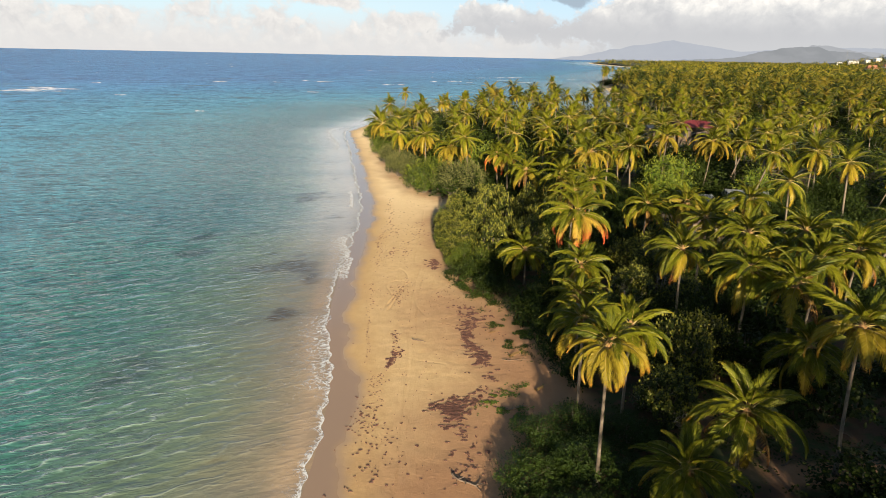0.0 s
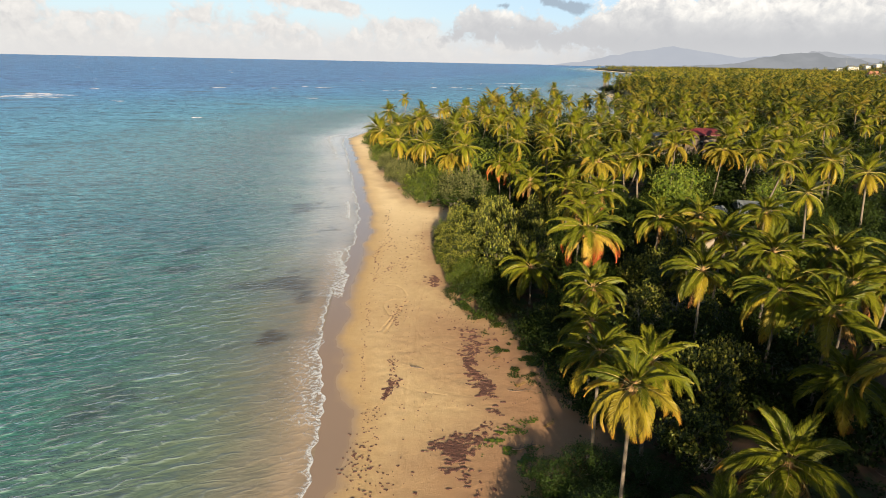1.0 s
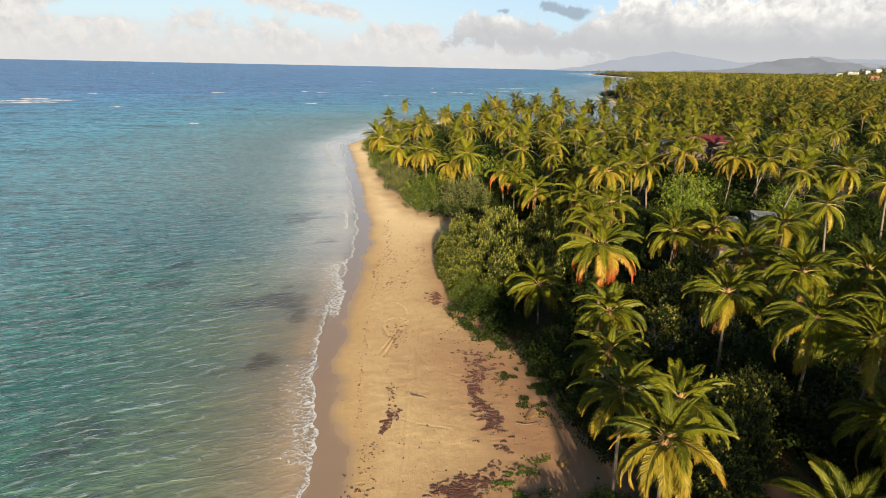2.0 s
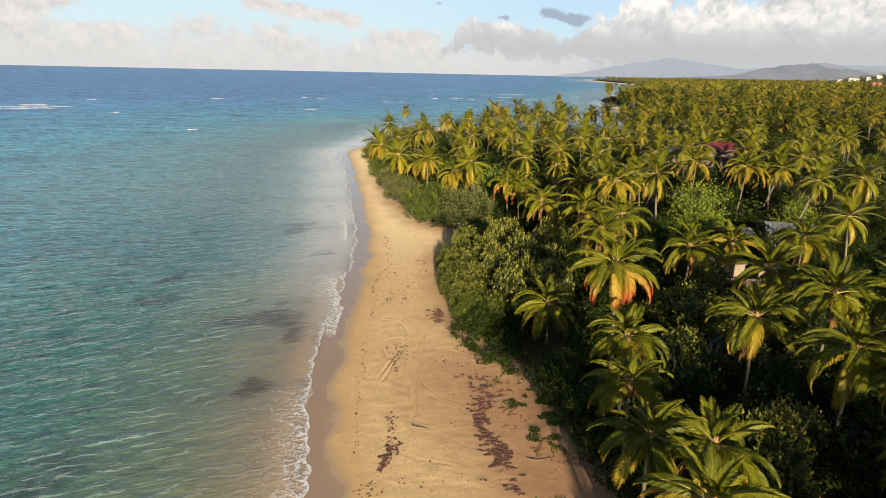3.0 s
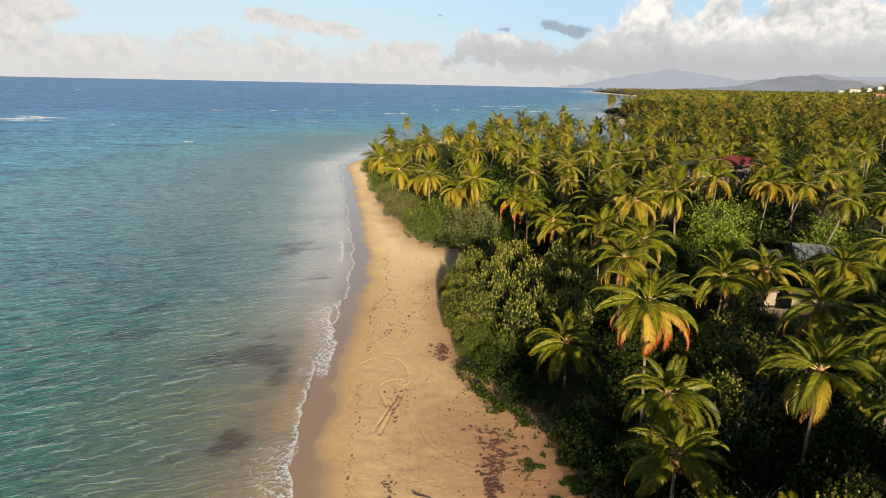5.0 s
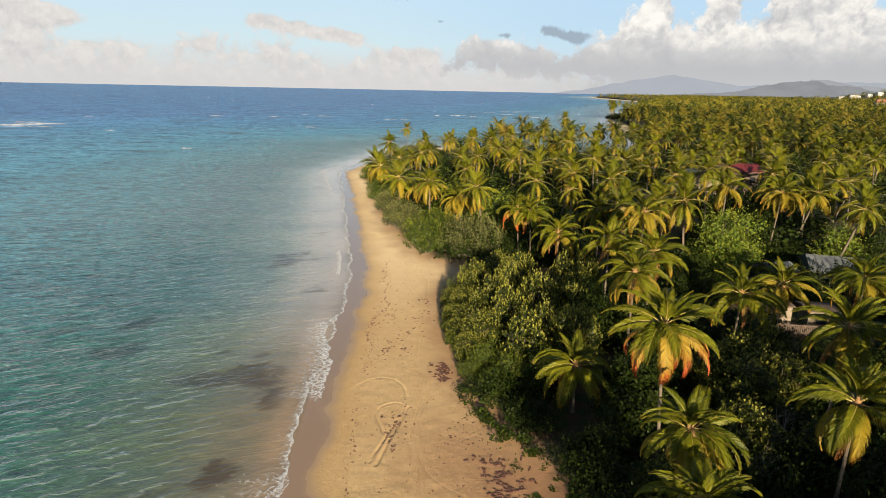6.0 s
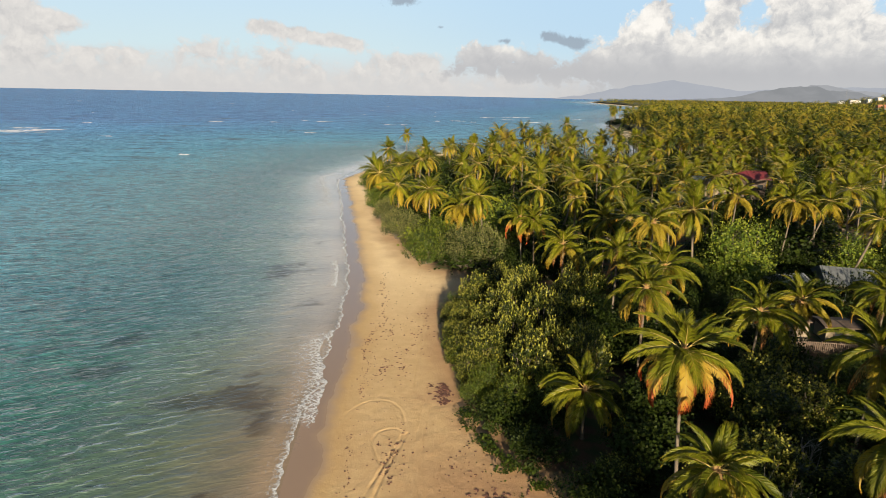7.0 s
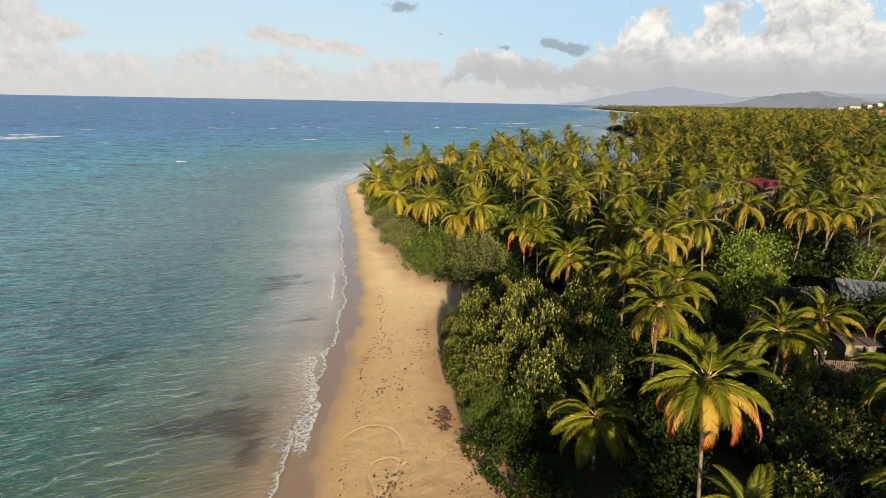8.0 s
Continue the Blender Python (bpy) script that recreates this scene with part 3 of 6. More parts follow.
def grid(xs, ys):
    gx, gy = np.meshgrid(xs, ys)
    nx, ny = len(xs), len(ys)
    i = np.arange(ny - 1)[:, None] * nx + np.arange(nx - 1)[None, :]
    f = np.stack([i, i + 1, i + nx + 1, i + nx], axis=-1).reshape(-1, 4)
    return gx.ravel(), gy.ravel(), f


# ---- the ground: one sheet from the sea bed to the far hills
xs = np.concatenate([[-4900, -3000, -1800, -1000, -600, -350, -200, -120, -80], steps(-60, -22, 2.0), steps(-22, -12, 0.4), steps(-12, 2, 0.12), steps(2, 14, 0.4), steps(14, 60, 2.0), steps(60, 300, 15), steps(300, 1200, 75), steps(1200, 2700, 75), [2900, 3400, 4000, 4900]])
ys = np.concatenate([[-4900, -2500, -1200, -600, -300, -150, -80, -40, -15, 0, 10, 16, 20], steps(24, 46, 0.36), steps(46, 80, 0.13), steps(80, 132, 0.45), steps(132, 250, 1.6), steps(250, 420, 5), steps(420, 900, 25), steps(900, 1900, 75), steps(1900, 2900, 75), [3000, 3400, 3900, 4400, 4940]])
gx, gy, gf = grid(xs, ys)
gz = land_z(gx, gy)
beach = (gx > -21) & (gx < 14) & (gy > 22) & (gy < 135)
bx, by = gx[beach], gy[beach]
dz = np.zeros(len(bx))
for line, wdt, dep in (
        ([(-11, 73.2), (-10.1, 75.6), (-8.5, 77.2), (-6.7, 77.0), (-5.4, 75.4), (-4.9, 73.0)], 0.09, 0.075),
        ([(-6.9, 63.5), (-6.1, 66.0), (-5.0, 70.6), (-5.2, 71.8), (-6.2, 72.0), (-7.3, 71.2), (-7.6, 69.8), (-6.4, 66.6)], 0.10, 0.075),
        ([(-4.6, 71.2), (-5.3, 68.0), (-6.0, 65.0), (-6.5, 62.0)], 0.11, 0.14),
        ([(-4.9, 71.0), (-5.7, 68.0), (-6.5, 65.0), (-7.1, 62.4)], 0.10, 0.09),
        ([(-2.6, 76.0), (-3.0, 70.0), (-3.1, 64.0), (-2.7, 56.0)], 0.11, 0.03),
        ([(-3.5, 66.0), (-3.3, 63.6), (-2.1, 60.3), (-0.1, 58.6), (1.5, 57.5)], 0.09, 0.045),
        ([(-5.6, 52.5), (-4.2, 50.5), (-2.0, 49.5), (0.5, 48.8)], 0.09, 0.04),
        ([(-3.0, 80.0), (-3.6, 74.0), (-3.8, 68.0), (-3.7, 60.0), (-3.2, 50.0), (-3.0, 40.0), (-2.6, 28.0)], 0.12, 0.028),
        ([(-4.4, 110.0), (-4.2, 96.0), (-4.5, 88.0), (-4.4, 80.0)], 0.13, 0.05)):
    dz += groove(bx, by, line, wdt, dep)
dry = np.clip((shore_at(bx, by) - 3) / 3, 0, 1)
pocks = np.array([noise.noise((a * 2.1, b * 2.1, 0.3)) * 0.5 + noise.noise((a * 0.8, b * 0.8, 4.3)) for a, b in zip(bx, by)])
gz[beach] += dry * (dz + 0.03 * pocks)
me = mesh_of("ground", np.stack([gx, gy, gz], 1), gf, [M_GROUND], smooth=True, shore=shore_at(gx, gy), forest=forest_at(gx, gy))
tagged(new("ground", me), "golden beach sand rising to dark forest soil", "ground", kind="structure")

# ---- the sea
xs = np.concatenate([[-4950, -3600, -2500, -1700, -1100], steps(-800, -200, 40), steps(-200, -84, 8), steps(-84, -56, 0.8), steps(-56, -4, 0.34), steps(-4, 60, 8), steps(60, 640, 20), [700, 900, 1300, 1900, 2700, 3600, 4950]])
ys = np.concatenate([[-4950, -2500, -1000, -400, -150, -60, -20, 0, 10], steps(15, 24, 0.8), steps(24, 118, 0.34), steps(118, 150, 0.8), steps(150, 260, 3), steps(260, 900, 20), steps(900, 2600, 100), [2800, 3200, 3700, 4300, 4960]])
sx, sy, sf = grid(xs, ys)
ss = -shore_at(sx, sy)


def wave_train(x, y, turn, length, bow):
    """Sharp-crested wind waves whose crests run at `turn` degrees from +x."""
    a_ = radians(turn)
    across = y * math.cos(a_) - x * math.sin(a_)
    ph = 2 * np.pi / length * across + bow
    return ((1 + np.sin(ph)) / 2) ** 2.5


choppy = (sx > -90) & (sx < -4) & (sy > 12) & (sy < 155) & (ss > 0)
cx_, cy_ = sx[choppy], sy[choppy]
bow = np.array([noise.noise((a * 0.07, b * 0.11, 1.3)) * 5 + noise.noise((a * 0.24, b * 0.34, 6.1)) * 2.2 for a, b in zip(cx_, cy_)])
patch = np.array([0.55 + 0.9 * noise.noise((a * 0.16, b * 0.3, 3.9)) for a, b in zip(cx_, cy_)]).clip(0.05, 1.2)
waves = 0.065 * wave_train(cx_, cy_, 30, 2.5, bow) * patch + 0.05 * wave_train(cx_, cy_, 17, 4.4, 0.8 * bow + 2) + 0.02 * wave_train(cx_, cy_, 44, 1.6, 1.4 * bow)
swell_z = np.zeros(len(sx))
swell_z[choppy] = waves * np.clip((ss[choppy] - 2) / 14, 0, 1) * np.clip((150 - cy_) / 30, 0, 1)
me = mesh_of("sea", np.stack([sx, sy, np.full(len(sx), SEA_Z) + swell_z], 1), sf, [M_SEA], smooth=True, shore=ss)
tagged(new("sea", me), "rippled turquoise sea turning deep blue offshore", "sea", kind="structure")


# ---- foam along the water's edge and on the reef
def along(line, step):
    p = np.array(line, dtype=float)
    seg = np.linalg.norm(np.diff(p, axis=0), axis=1)
    acc = np.concatenate([[0], np.cumsum(seg)])
    t = np.arange(0, acc[-1], step)
    return np.stack([np.interp(t, acc, p[:, 0]), np.interp(t, acc, p[:, 1])], 1)


def foam_band(name, line, inner, outer, head, label, lift=0.03, seed=0.0, ragged=0.8):
    """A band of foam beside a line; head: how solid its landward lip is."""
    c = along(line, 0.35)
    tan = np.gradient(c, axis=0)
    tan /= np.linalg.norm(tan, axis=1)[:, None]
    nor = np.stack([tan[:, 1], -tan[:, 0]], 1)        # towards the land
    rows, solid = [], []
    cols = 9
    wob = np.array([noise.noise((0.22 * a + seed, 0.22 * b, 1.7)) + 0.5 * noise.noise((0.8 * a, 0.8 * b, seed)) for a, b in c]) * ragged
    ends = np.clip(np.minimum(np.arange(len(c)), np.arange(len(c))[::-1]) / 10.0, 0, 1)
    for j in range(cols):
        k = j / (cols - 1)
        d = inner + (outer - inner) * k
        q = c + nor * (wob - d * (0.6 + 0.4 * ends))[:, None]
        rows.append(np.concatenate([q, np.zeros((len(c), 1))], 1))
        solid.append((head * (1 - k) ** 2 + (0 if 0 < j < cols - 1 else -0.05 - 0.5 * (j > 0))) * ends - 0.5 * (1 - ends))
    v = np.concatenate(rows)
    v[:, 2] = np.maximum(land_z(v[:, 0], v[:, 1]), SEA_Z) + lift + 0.02 * np.concatenate(solid).clip(0)
    m = len(c)
    f = [(j * m + i, j * m + i + 1, (j + 1) * m + i + 1, (j + 1) * m + i) for j in range(cols - 1) for i in range(m - 1)]
    ob = new(name, mesh_of(name, v, f, [M_FOAM], smooth=True, solid=np.concatenate(solid)))
    return tagged(ob, label, "foam", group="foam along the beach", kind="stuff")


edge_line = [p for p in COAST if 5 < p[1] < 250]
foam_band("swash_foam", edge_line, -0.3, 1.1, 0.75, "thin white lip of foam where the wave ends", seed=0.0)
foam_band("swash_foam", [p for p in COAST if 5 < p[1] < 140], 0.4, 6.0, 0.12, "thin torn lace of spent foam on the shallows", 0.04, 6.0, 1.6)
foam_band("wave_foam", [(-10.3, 41), (-11.0, 46), (-12.2, 52), (-13.4, 58), (-14.0, 64)], -0.3, 6.5, 0.5, "lacy white foam of a spent wave", 0.05, 3.0, 1.0)
foam_band("wave_foam", [(-13.4, 70), (-13.6, 78), (-14.5, 83), (-16.2, 90), (-16.8, 97)], -0.2, 7.0, 0.66, "lacy white foam of a spent wave", 0.05, 9.0, 0.9)
foam_band("wave_foam", [(-18.6, 110), (-20.0, 120), (-22.3, 131)], -0.2, 2.4, 0.85, "short white breaker near the sand", 0.08, 5.0, 0.5)
foam_band("wave_foam", [(-34, 182), (-37, 195), (-42, 214), (-47, 236), (-42, 250)], -0.5, 5.0, 0.62, "white foam round the sandy point", 0.08, 2.0, 1.5)


def breaker(x, y, length, turn, h=0.3):
    """A far wave breaking on the reef: a low ragged ridge of white water."""
    k = max(8, int(length / 1.6))
    t = np.linspace(-0.5, 0.5, k)
    r = rng.uniform(0.35, 1.0, k) * np.sqrt(np.clip(1 - (2 * t) ** 2, 0, 1)) + 0.02
    wid = length * 0.065 + 0.9
    cross = [(-1.0, -0.1), (-0.5, 0.7), (0.1, 1.0), (0.7, 0.35), (1.3, -0.1)]
    v = []
    mid = np.cumsum(rng.normal(0, 0.25, k))
    for i in range(k):
        for a, b in cross:
            v.append((t[i] * length, mid[i] + a * wid * r[i], SEA_Z + 0.02 + b * h * r[i]))
    c = len(cross)
    f = [(i * c + j, i * c + j + 1, (i + 1) * c + j + 1, (i + 1) * c + j) for i in range(k - 1) for j in range(c - 1)]
    ob = new("reef_breaker", mesh_of("reef_breaker", v, f, [M_FOAM], smooth=True, solid=np.repeat(np.clip(r * 1.15, 0.05, 0.95), c)))
    ob.matrix_basis = pose(x, y, 0, 0, 0, turn)
    return tagged(ob, "white wave breaking over the offshore reef", "breaker", group="breakers on the reef", kind="stuff")


for b in ((-285, 414, 52, 8), (-290, 428, 46, 6), (-283, 441, 40, 6), (-300, 452, 30, 4), (-304, 530, 12, 0), (-219, 586, 16, 2), (-127, 622, 22, 0), (-150, 640, 10, 0), (-60, 587, 14, 3), (-47, 593, 10, 0),
          (3, 690, 20, 0), (-20, 676, 9, 0), (69, 822, 34, 2), (85, 831, 26, 0), (40, 800, 22, 3), (83, 690, 24, 0), (60, 745, 18, 0), (-124, 301, 6, 4), (-213, 396, 10, 0), (152, 800, 20, 3)):
    breaker(*b)
for _ in range(16):
    y = rng.uniform(430, 1300)
    breaker(rng.uniform(-0.62 * y, 0.10 * y), y, rng.uniform(2, 12), rng.uniform(-4, 8), 0.3)

# ------------------------------------------------------------- far land: mountains, far woods
def ridge(name, profile, y, depth, mat, label):
    """A mountain chain: a crest line with slopes before and behind it."""
    px, pz = zip(*profile)
    x = np.linspace(px[0], px[-1], 220)
    z = np.interp(x, px, pz) + np.array([11 * noise.noise((a * 0.005, y, 0)) + 7 * noise.noise((a * 0.014, y, 5)) + 3 * noise.noise((a * 0.04, y, 2)) for a in x]) * np.clip((x - px[0]) / 200, 0, 1)
    rows = []
    for k, d in ((0.0, -1.0), (0.45, -0.6), (0.8, -0.25), (1.0, 0.0), (0.5, 0.6), (0.0, 1.0)):
        wob = np.array([noise.noise((a * 0.01, k * 9, y)) for a in x]) * 60 * (k not in (0.0, 1.0))
        rows.append(np.stack([x, y + d * depth + wob, np.maximum(z * k, -1)], 1))
    m = len(x)
    f = [(j * m + i, j * m + i + 1, (j + 1) * m + i + 1, (j + 1) * m + i) for j in range(5) for i in range(m - 1)]
    return tagged(new(name, mesh_of(name, np.concatenate(rows), f, [mat], smooth=True)), label, "mountains", kind="structure")


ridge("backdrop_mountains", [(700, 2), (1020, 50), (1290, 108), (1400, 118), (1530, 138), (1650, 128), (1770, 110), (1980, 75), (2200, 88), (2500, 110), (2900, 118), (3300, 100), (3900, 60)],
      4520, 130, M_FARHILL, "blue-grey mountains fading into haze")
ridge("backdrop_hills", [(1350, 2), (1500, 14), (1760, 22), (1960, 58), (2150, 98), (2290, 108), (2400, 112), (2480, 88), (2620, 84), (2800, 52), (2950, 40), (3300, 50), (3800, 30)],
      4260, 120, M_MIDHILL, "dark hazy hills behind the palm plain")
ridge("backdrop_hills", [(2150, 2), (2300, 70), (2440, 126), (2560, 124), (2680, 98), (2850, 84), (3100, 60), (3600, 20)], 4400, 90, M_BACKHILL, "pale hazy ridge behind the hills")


# ------------------------------------------------------------- palm fronds
def frond_mesh(name, mat, length, bend, pairs, leaflet, width, hang, seed, kink=True, ribsides=3):
    """One feather leaf of a coconut palm, growing along +x from its foot, bending down by `bend` degrees."""
    r = np.random.default_rng(seed)
    m = 14
    s = np.linspace(0, 1, m)
    a = -np.radians(bend) * s ** 1.35
    dx, dz = np.cos(a), np.sin(a)
    step = length / (m - 1)
    x = np.concatenate([[0], np.cumsum((dx[1:] + dx[:-1]) / 2 * step)])
    z = np.concatenate([[0], np.cumsum((dz[1:] + dz[:-1]) / 2 * step)])
    sway = r.normal(0, 0.10) * length * s ** 2
    rv, rf = tube(np.stack([x, sway, z], 1)[::2], (0.055 * (1 - 0.88 * s))[::2] * length / 4.5, ribsides)
    verts, faces, slots, along_v = [rv], list(rf), [1] * len(rf), [np.repeat(s[::2], ribsides)]
    k = len(rv)
    for side in (-1, 1):
        for t in np.linspace(0.14, 1.0, pairs):
            t = min(1.0, max(0.1, t + r.normal(0, 0.006)))
            c = np.array([np.interp(t, s, x), np.interp(t, s, sway), np.interp(t, s, z)])
            ang = np.interp(t, s, a)
            tan = np.array([np.cos(ang), 0, np.sin(ang)])
            upv = np.array([-np.sin(ang), 0, np.cos(ang)])
            out = np.array([0, side, 0.0])
            ln = leaflet * (np.sin(np.pi * (0.16 + 0.76 * t)) ** 0.7) * r.uniform(0.88, 1.06)
            sweep = np.radians(30 + 45 * t + r.normal(0, 2.5))
            lift = 0.30 * (1 - hang) - 0.15 * hang
            d1 = np.cos(sweep) * out + np.sin(sweep) * tan + (lift + r.normal(0, 0.035)) * upv
            d1 /= np.linalg.norm(d1)
            d2 = d1 * (1 - 0.75 * hang) + np.array([0, 0, -1.0]) * (0.25 + 0.9 * hang)
            d2 /= np.linalg.norm(d2)
            wv = tan * width * 0.5
            tw = upv * width * 0.22 * r.normal(0, 1)
            if kink:
                p1 = c + d1 * ln * 0.5
                p2 = p1 + d2 * ln * 0.5
                verts.append(np.array([c - wv * 0.6, c + wv * 0.6, p1 + wv + tw, p1 - wv - tw, p2]))
                faces += [(k, k + 1, k + 2, k + 3), (k + 3, k + 2, k + 4)]
                slots += [0, 0]
                along_v.append(np.array([t * 0.8, t * 0.8, t * 0.8 + 0.12, t * 0.8 + 0.12, t * 0.8 + 0.25]))
                k += 5
            else:
                p2 = c + (d1 + d2) * 0.5 * ln
                verts.append(np.array([c - wv, c + wv, p2]))
                faces += [(k, k + 1, k + 2)]
                slots += [0]
                along_v.append(np.array([t * 0.8, t * 0.8, t * 0.8 + 0.2]))
                k += 3
    v = np.concatenate(verts)
    return v, faces, slots, np.concatenate(along_v)


def frond(name, mat, *args, **kw):
    v, f, s, al = frond_mesh(name, mat, *args, **kw)
    return mesh_of(name, v, f, [mat, M_RIB], s, along=al)


YOUNG = [frond("frond_young", M_FROND, 3.9, 40 + 12 * i, 126, 1.1, 0.068, 0.18, 10 + i) for i in range(3)]
GREEN = [frond("frond_green", M_FROND, 4.5, 66 + 12 * i, 150, 1.34, 0.070, 0.40, 20 + i) for i in range(4)]
GOLD = [frond("frond_golden", M_FROND_GOLD, 4.5, 70 + 12 * i, 146, 1.28, 0.068, 0.48, 30 + i) for i in range(3)]
DRY = [frond("frond_dry", M_FROND_DRY, 4.0, 50 + 14 * i, 56, 1.0, 0.055, 0.9, 40 + i) for i in range(2)]
REDDISH = [frond("frond_red_tipped", M_FROND_RED, 4.4, 72 + 10 * i, 146, 1.3, 0.068, 0.6, 50 + i) for i in range(3)]

COCONUT_BM = bmesh.new()
bmesh.ops.create_icosphere(COCONUT_BM, subdivisions=1, radius=0.14, matrix=Matrix.Diagonal((1, 1, 1.25, 1)))
COCONUT = from_bm("coconut", COCONUT_BM, M_COCO, True)
BOOT_V, BOOT_F = joined([tube([(0, 0, -0.9), (0, 0, -0.3), (0, 0, 0.15), (0, 0, 0.8)], [0.16, 0.30, 0.27, 0.03], 8)]
                        + [tube([(0.05 * math.cos(a), 0.05 * math.sin(a), -0.1), (0.5 * math.cos(a), 0.5 * math.sin(a), 0.05), (0.75 * math.cos(a), 0.75 * math.sin(a), -0.3)], [0.05, 0.03, 0.008], 4)
                           for a in (0.3, 1.5, 2.6, 3.9, 5.2)])
BOOT = mesh_of("crown_base", BOOT_V, BOOT_F, [M_BOOT], smooth=True)


def trunk_mesh(base, hub, r, rings=26, sides=8):
    """A slender ringed palm stem, swollen at its foot and swept up to the crown."""
    base, hub = np.array(base, dtype=float), np.array(hub, dtype=float)
    t = np.linspace(0, 1, rings)
    over = hub[:2] - base[:2]
    bow = t + 0.42 * np.sin(np.pi * t) * min(1.0, np.hypot(*over) / 4)
    pts = np.stack([base[0] + over[0] * bow, base[1] + over[1] * bow, base[2] + (hub[2] - base[2]) * t], 1)
    rad = r * (1.0 + 0.9 * np.exp(-t * 14) - 0.28 * t) * (1 + 0.05 * (np.arange(rings) % 2))
    return tube(pts, rad, sides)


PALM_COUNT = 0


def coconut_palm(hub, lean=(0.0, 0.0), size=1.0, fronds=26, tone="green", label=""):
    """A palm with its crown at hub; lean: from the crown to the foot, in metres."""
    global PALM_COUNT
    PALM_COUNT += 1
    r = np.random.default_rng(1000 + PALM_COUNT)
    hx, hy, hz = hub
    bx, by = hx + lean[0], hy + lean[1]
    bz = float(land_z(np.array([bx]), np.array([by]))[0]) - 0.15
    root = new("coconut_palm")
    root.location = (bx, by, bz)
    v, f = trunk_mesh((0, 0, 0), (hx - bx, hy - by, hz - bz), 0.135 * (0.8 + 0.25 * size))
    child("trunk", mesh_of("trunk", v, f, [M_TRUNK], smooth=True), root)
    top = Matrix.Translation((hx - bx, hy - by, hz - bz))
    child("crown_base", BOOT, root, top @ pose(0, 0, 0, r.uniform(-8, 8), r.uniform(-8, 8), r.uniform(0, 360)))
    turn = r.uniform(0, 6.28)
    for i in range(8):
        q = 0.24 + 0.10 * (i % 3)
        child("coconut", COCONUT, root, top @ pose(q * math.cos(turn + i * 2.4), q * math.sin(turn + i * 2.4), -0.40 - 0.16 * (i % 4)))
    spin = r.uniform(0, 360)
    for i in range(fronds):
        k = (i + 0.5) / fronds
        rise = 84 - 118 * k ** 0.95 + r.normal(0, 7)
        yaw = spin + i * 137.5 + r.normal(0, 9)
        if k < 0.28:
            kind = YOUNG
        elif tone == "red" and k > 0.62:
            kind = REDDISH
        elif tone == "golden" and k > 0.45 or k > 0.78:
            kind = GOLD if k < 0.94 or tone == "golden" else DRY
        else:
            kind = GREEN
        me = kind[int(r.integers(len(kind)))]
        sc = 0.86 * size * r.uniform(0.88, 1.1) * (0.82 + 0.25 * min(1, k * 3))
        m = top @ pose(0, 0, 0.25 - 0.3 * k, 0, 0, yaw) @ pose(0, 0, 0, r.normal(0, 12), -rise, 0) @ Matrix.Translation((0.12, 0, 0)) @ Matrix.Scale(sc, 4)
        child("frond", me, root, m)
    words = {"green": "tall coconut palm with arching green fronds and coconuts", "golden": "coconut palm with golden drooping lower fronds",
             "red": "coconut palm with a skirt of red-orange fronds"}
    return tagged(root, label or words[tone], "palm tree", group="coconut palms along the beach")


# (crown x, y, z, lean x, lean y, size): the palms nearest the beach
for x, y, z, lx, ly, sz in ((24.2, 53.7, 10.9, 1.0, 1.5, 0.96), (20.7, 30.4, 7.1, 0.6, 1.2, 1.0), (16.2, 27.9, 4.2, 0.5, 0.5, 0.95), (31.3, 41.8, 6.2, 0.8, 1.0, 1.0),
                            (13.9, 52.8, 9.3, 0.3, 1.2, 0.84), (12.7, 47.4, 8.3, 0.6, 1.0, 0.78), (11.2, 38.4, 9.8, 0.4, 0.8, 0.8), (14.9, 38.4, 9.3, 0.5, 1.0, 0.86),
                            (10.5, 70.0, 5.2, 0.2, 0.5, 1.0), (28.1, 47.4, 11.2, 0.5, 1.5, 1.0), (32.4, 57.4, 11.75, 0.3, 1.0, 1.05), (27.8, 77.0, 10.0, 0.2, 1.0, 1.0)):
    coconut_palm((x, y, z), (lx, ly), sz)
for x, y, z, lx, ly, sz in ((39.9, 51.0, 12.0, 0.5, 2.0, 1.0), (38.4, 57.5, 12.0, 0, 1, 1.0), (31.4, 66.2, 11.0, 0.3, 1.0, 1.0), (36.3, 50.8, 11.0, 0.4, 1.0, 1.0),
                            (46.8, 87.4, 8.7, 0.5, 1.0, 1.1), (18.2, 80.5, 11.0, 0.3, 1.0, 1.0), (22.6, 88.3, 11.0, 0.0, 1.0, 1.0), (19.0, 94.5, 11.0, 0.3, 1.2, 1.0),
                            (14.2, 104.0, 9.5, 0.5, 0.8, 0.95), (12.0, 118.5, 9.6, 0.5, 0.5, 1.0), (22.7, 116.2, 10.6, 0.5, 1.0, 1.0), (30.5, 44.0, 11.2, 0.7, 1.3, 1.0)):
    coconut_palm((x, y, z), (lx, ly), sz)
for x, y, z, lx, ly, sz in ((11.05, 30.5, 11.8, 0.4, 0.6, 0.74), (30.1, 34.8, 11.4, -0.9, -2.2, 1.0), (36.5, 85.5, 8.4, -1.0, 1.0, 1.0), (54.9, 122.9, 13.0, -0.6, 1.0, 1.15),
                            (44.4, 120.6, 13.9, -3.0, 1.5, 1.0), (24.5, 99.0, 13.8, -0.3, 0.5, 1.0), (0.6, 135.5, 8.7, 0.3, 0.6, 1.15), (-6.9, 151.5, 8.4, 2.2, -0.5, 1.25)):
    coconut_palm((x, y, z), (lx, ly), sz, tone="golden")
coconut_palm((15.1, 62.2, 12.3), (0.6, -0.4), 1.16, 27, "red")
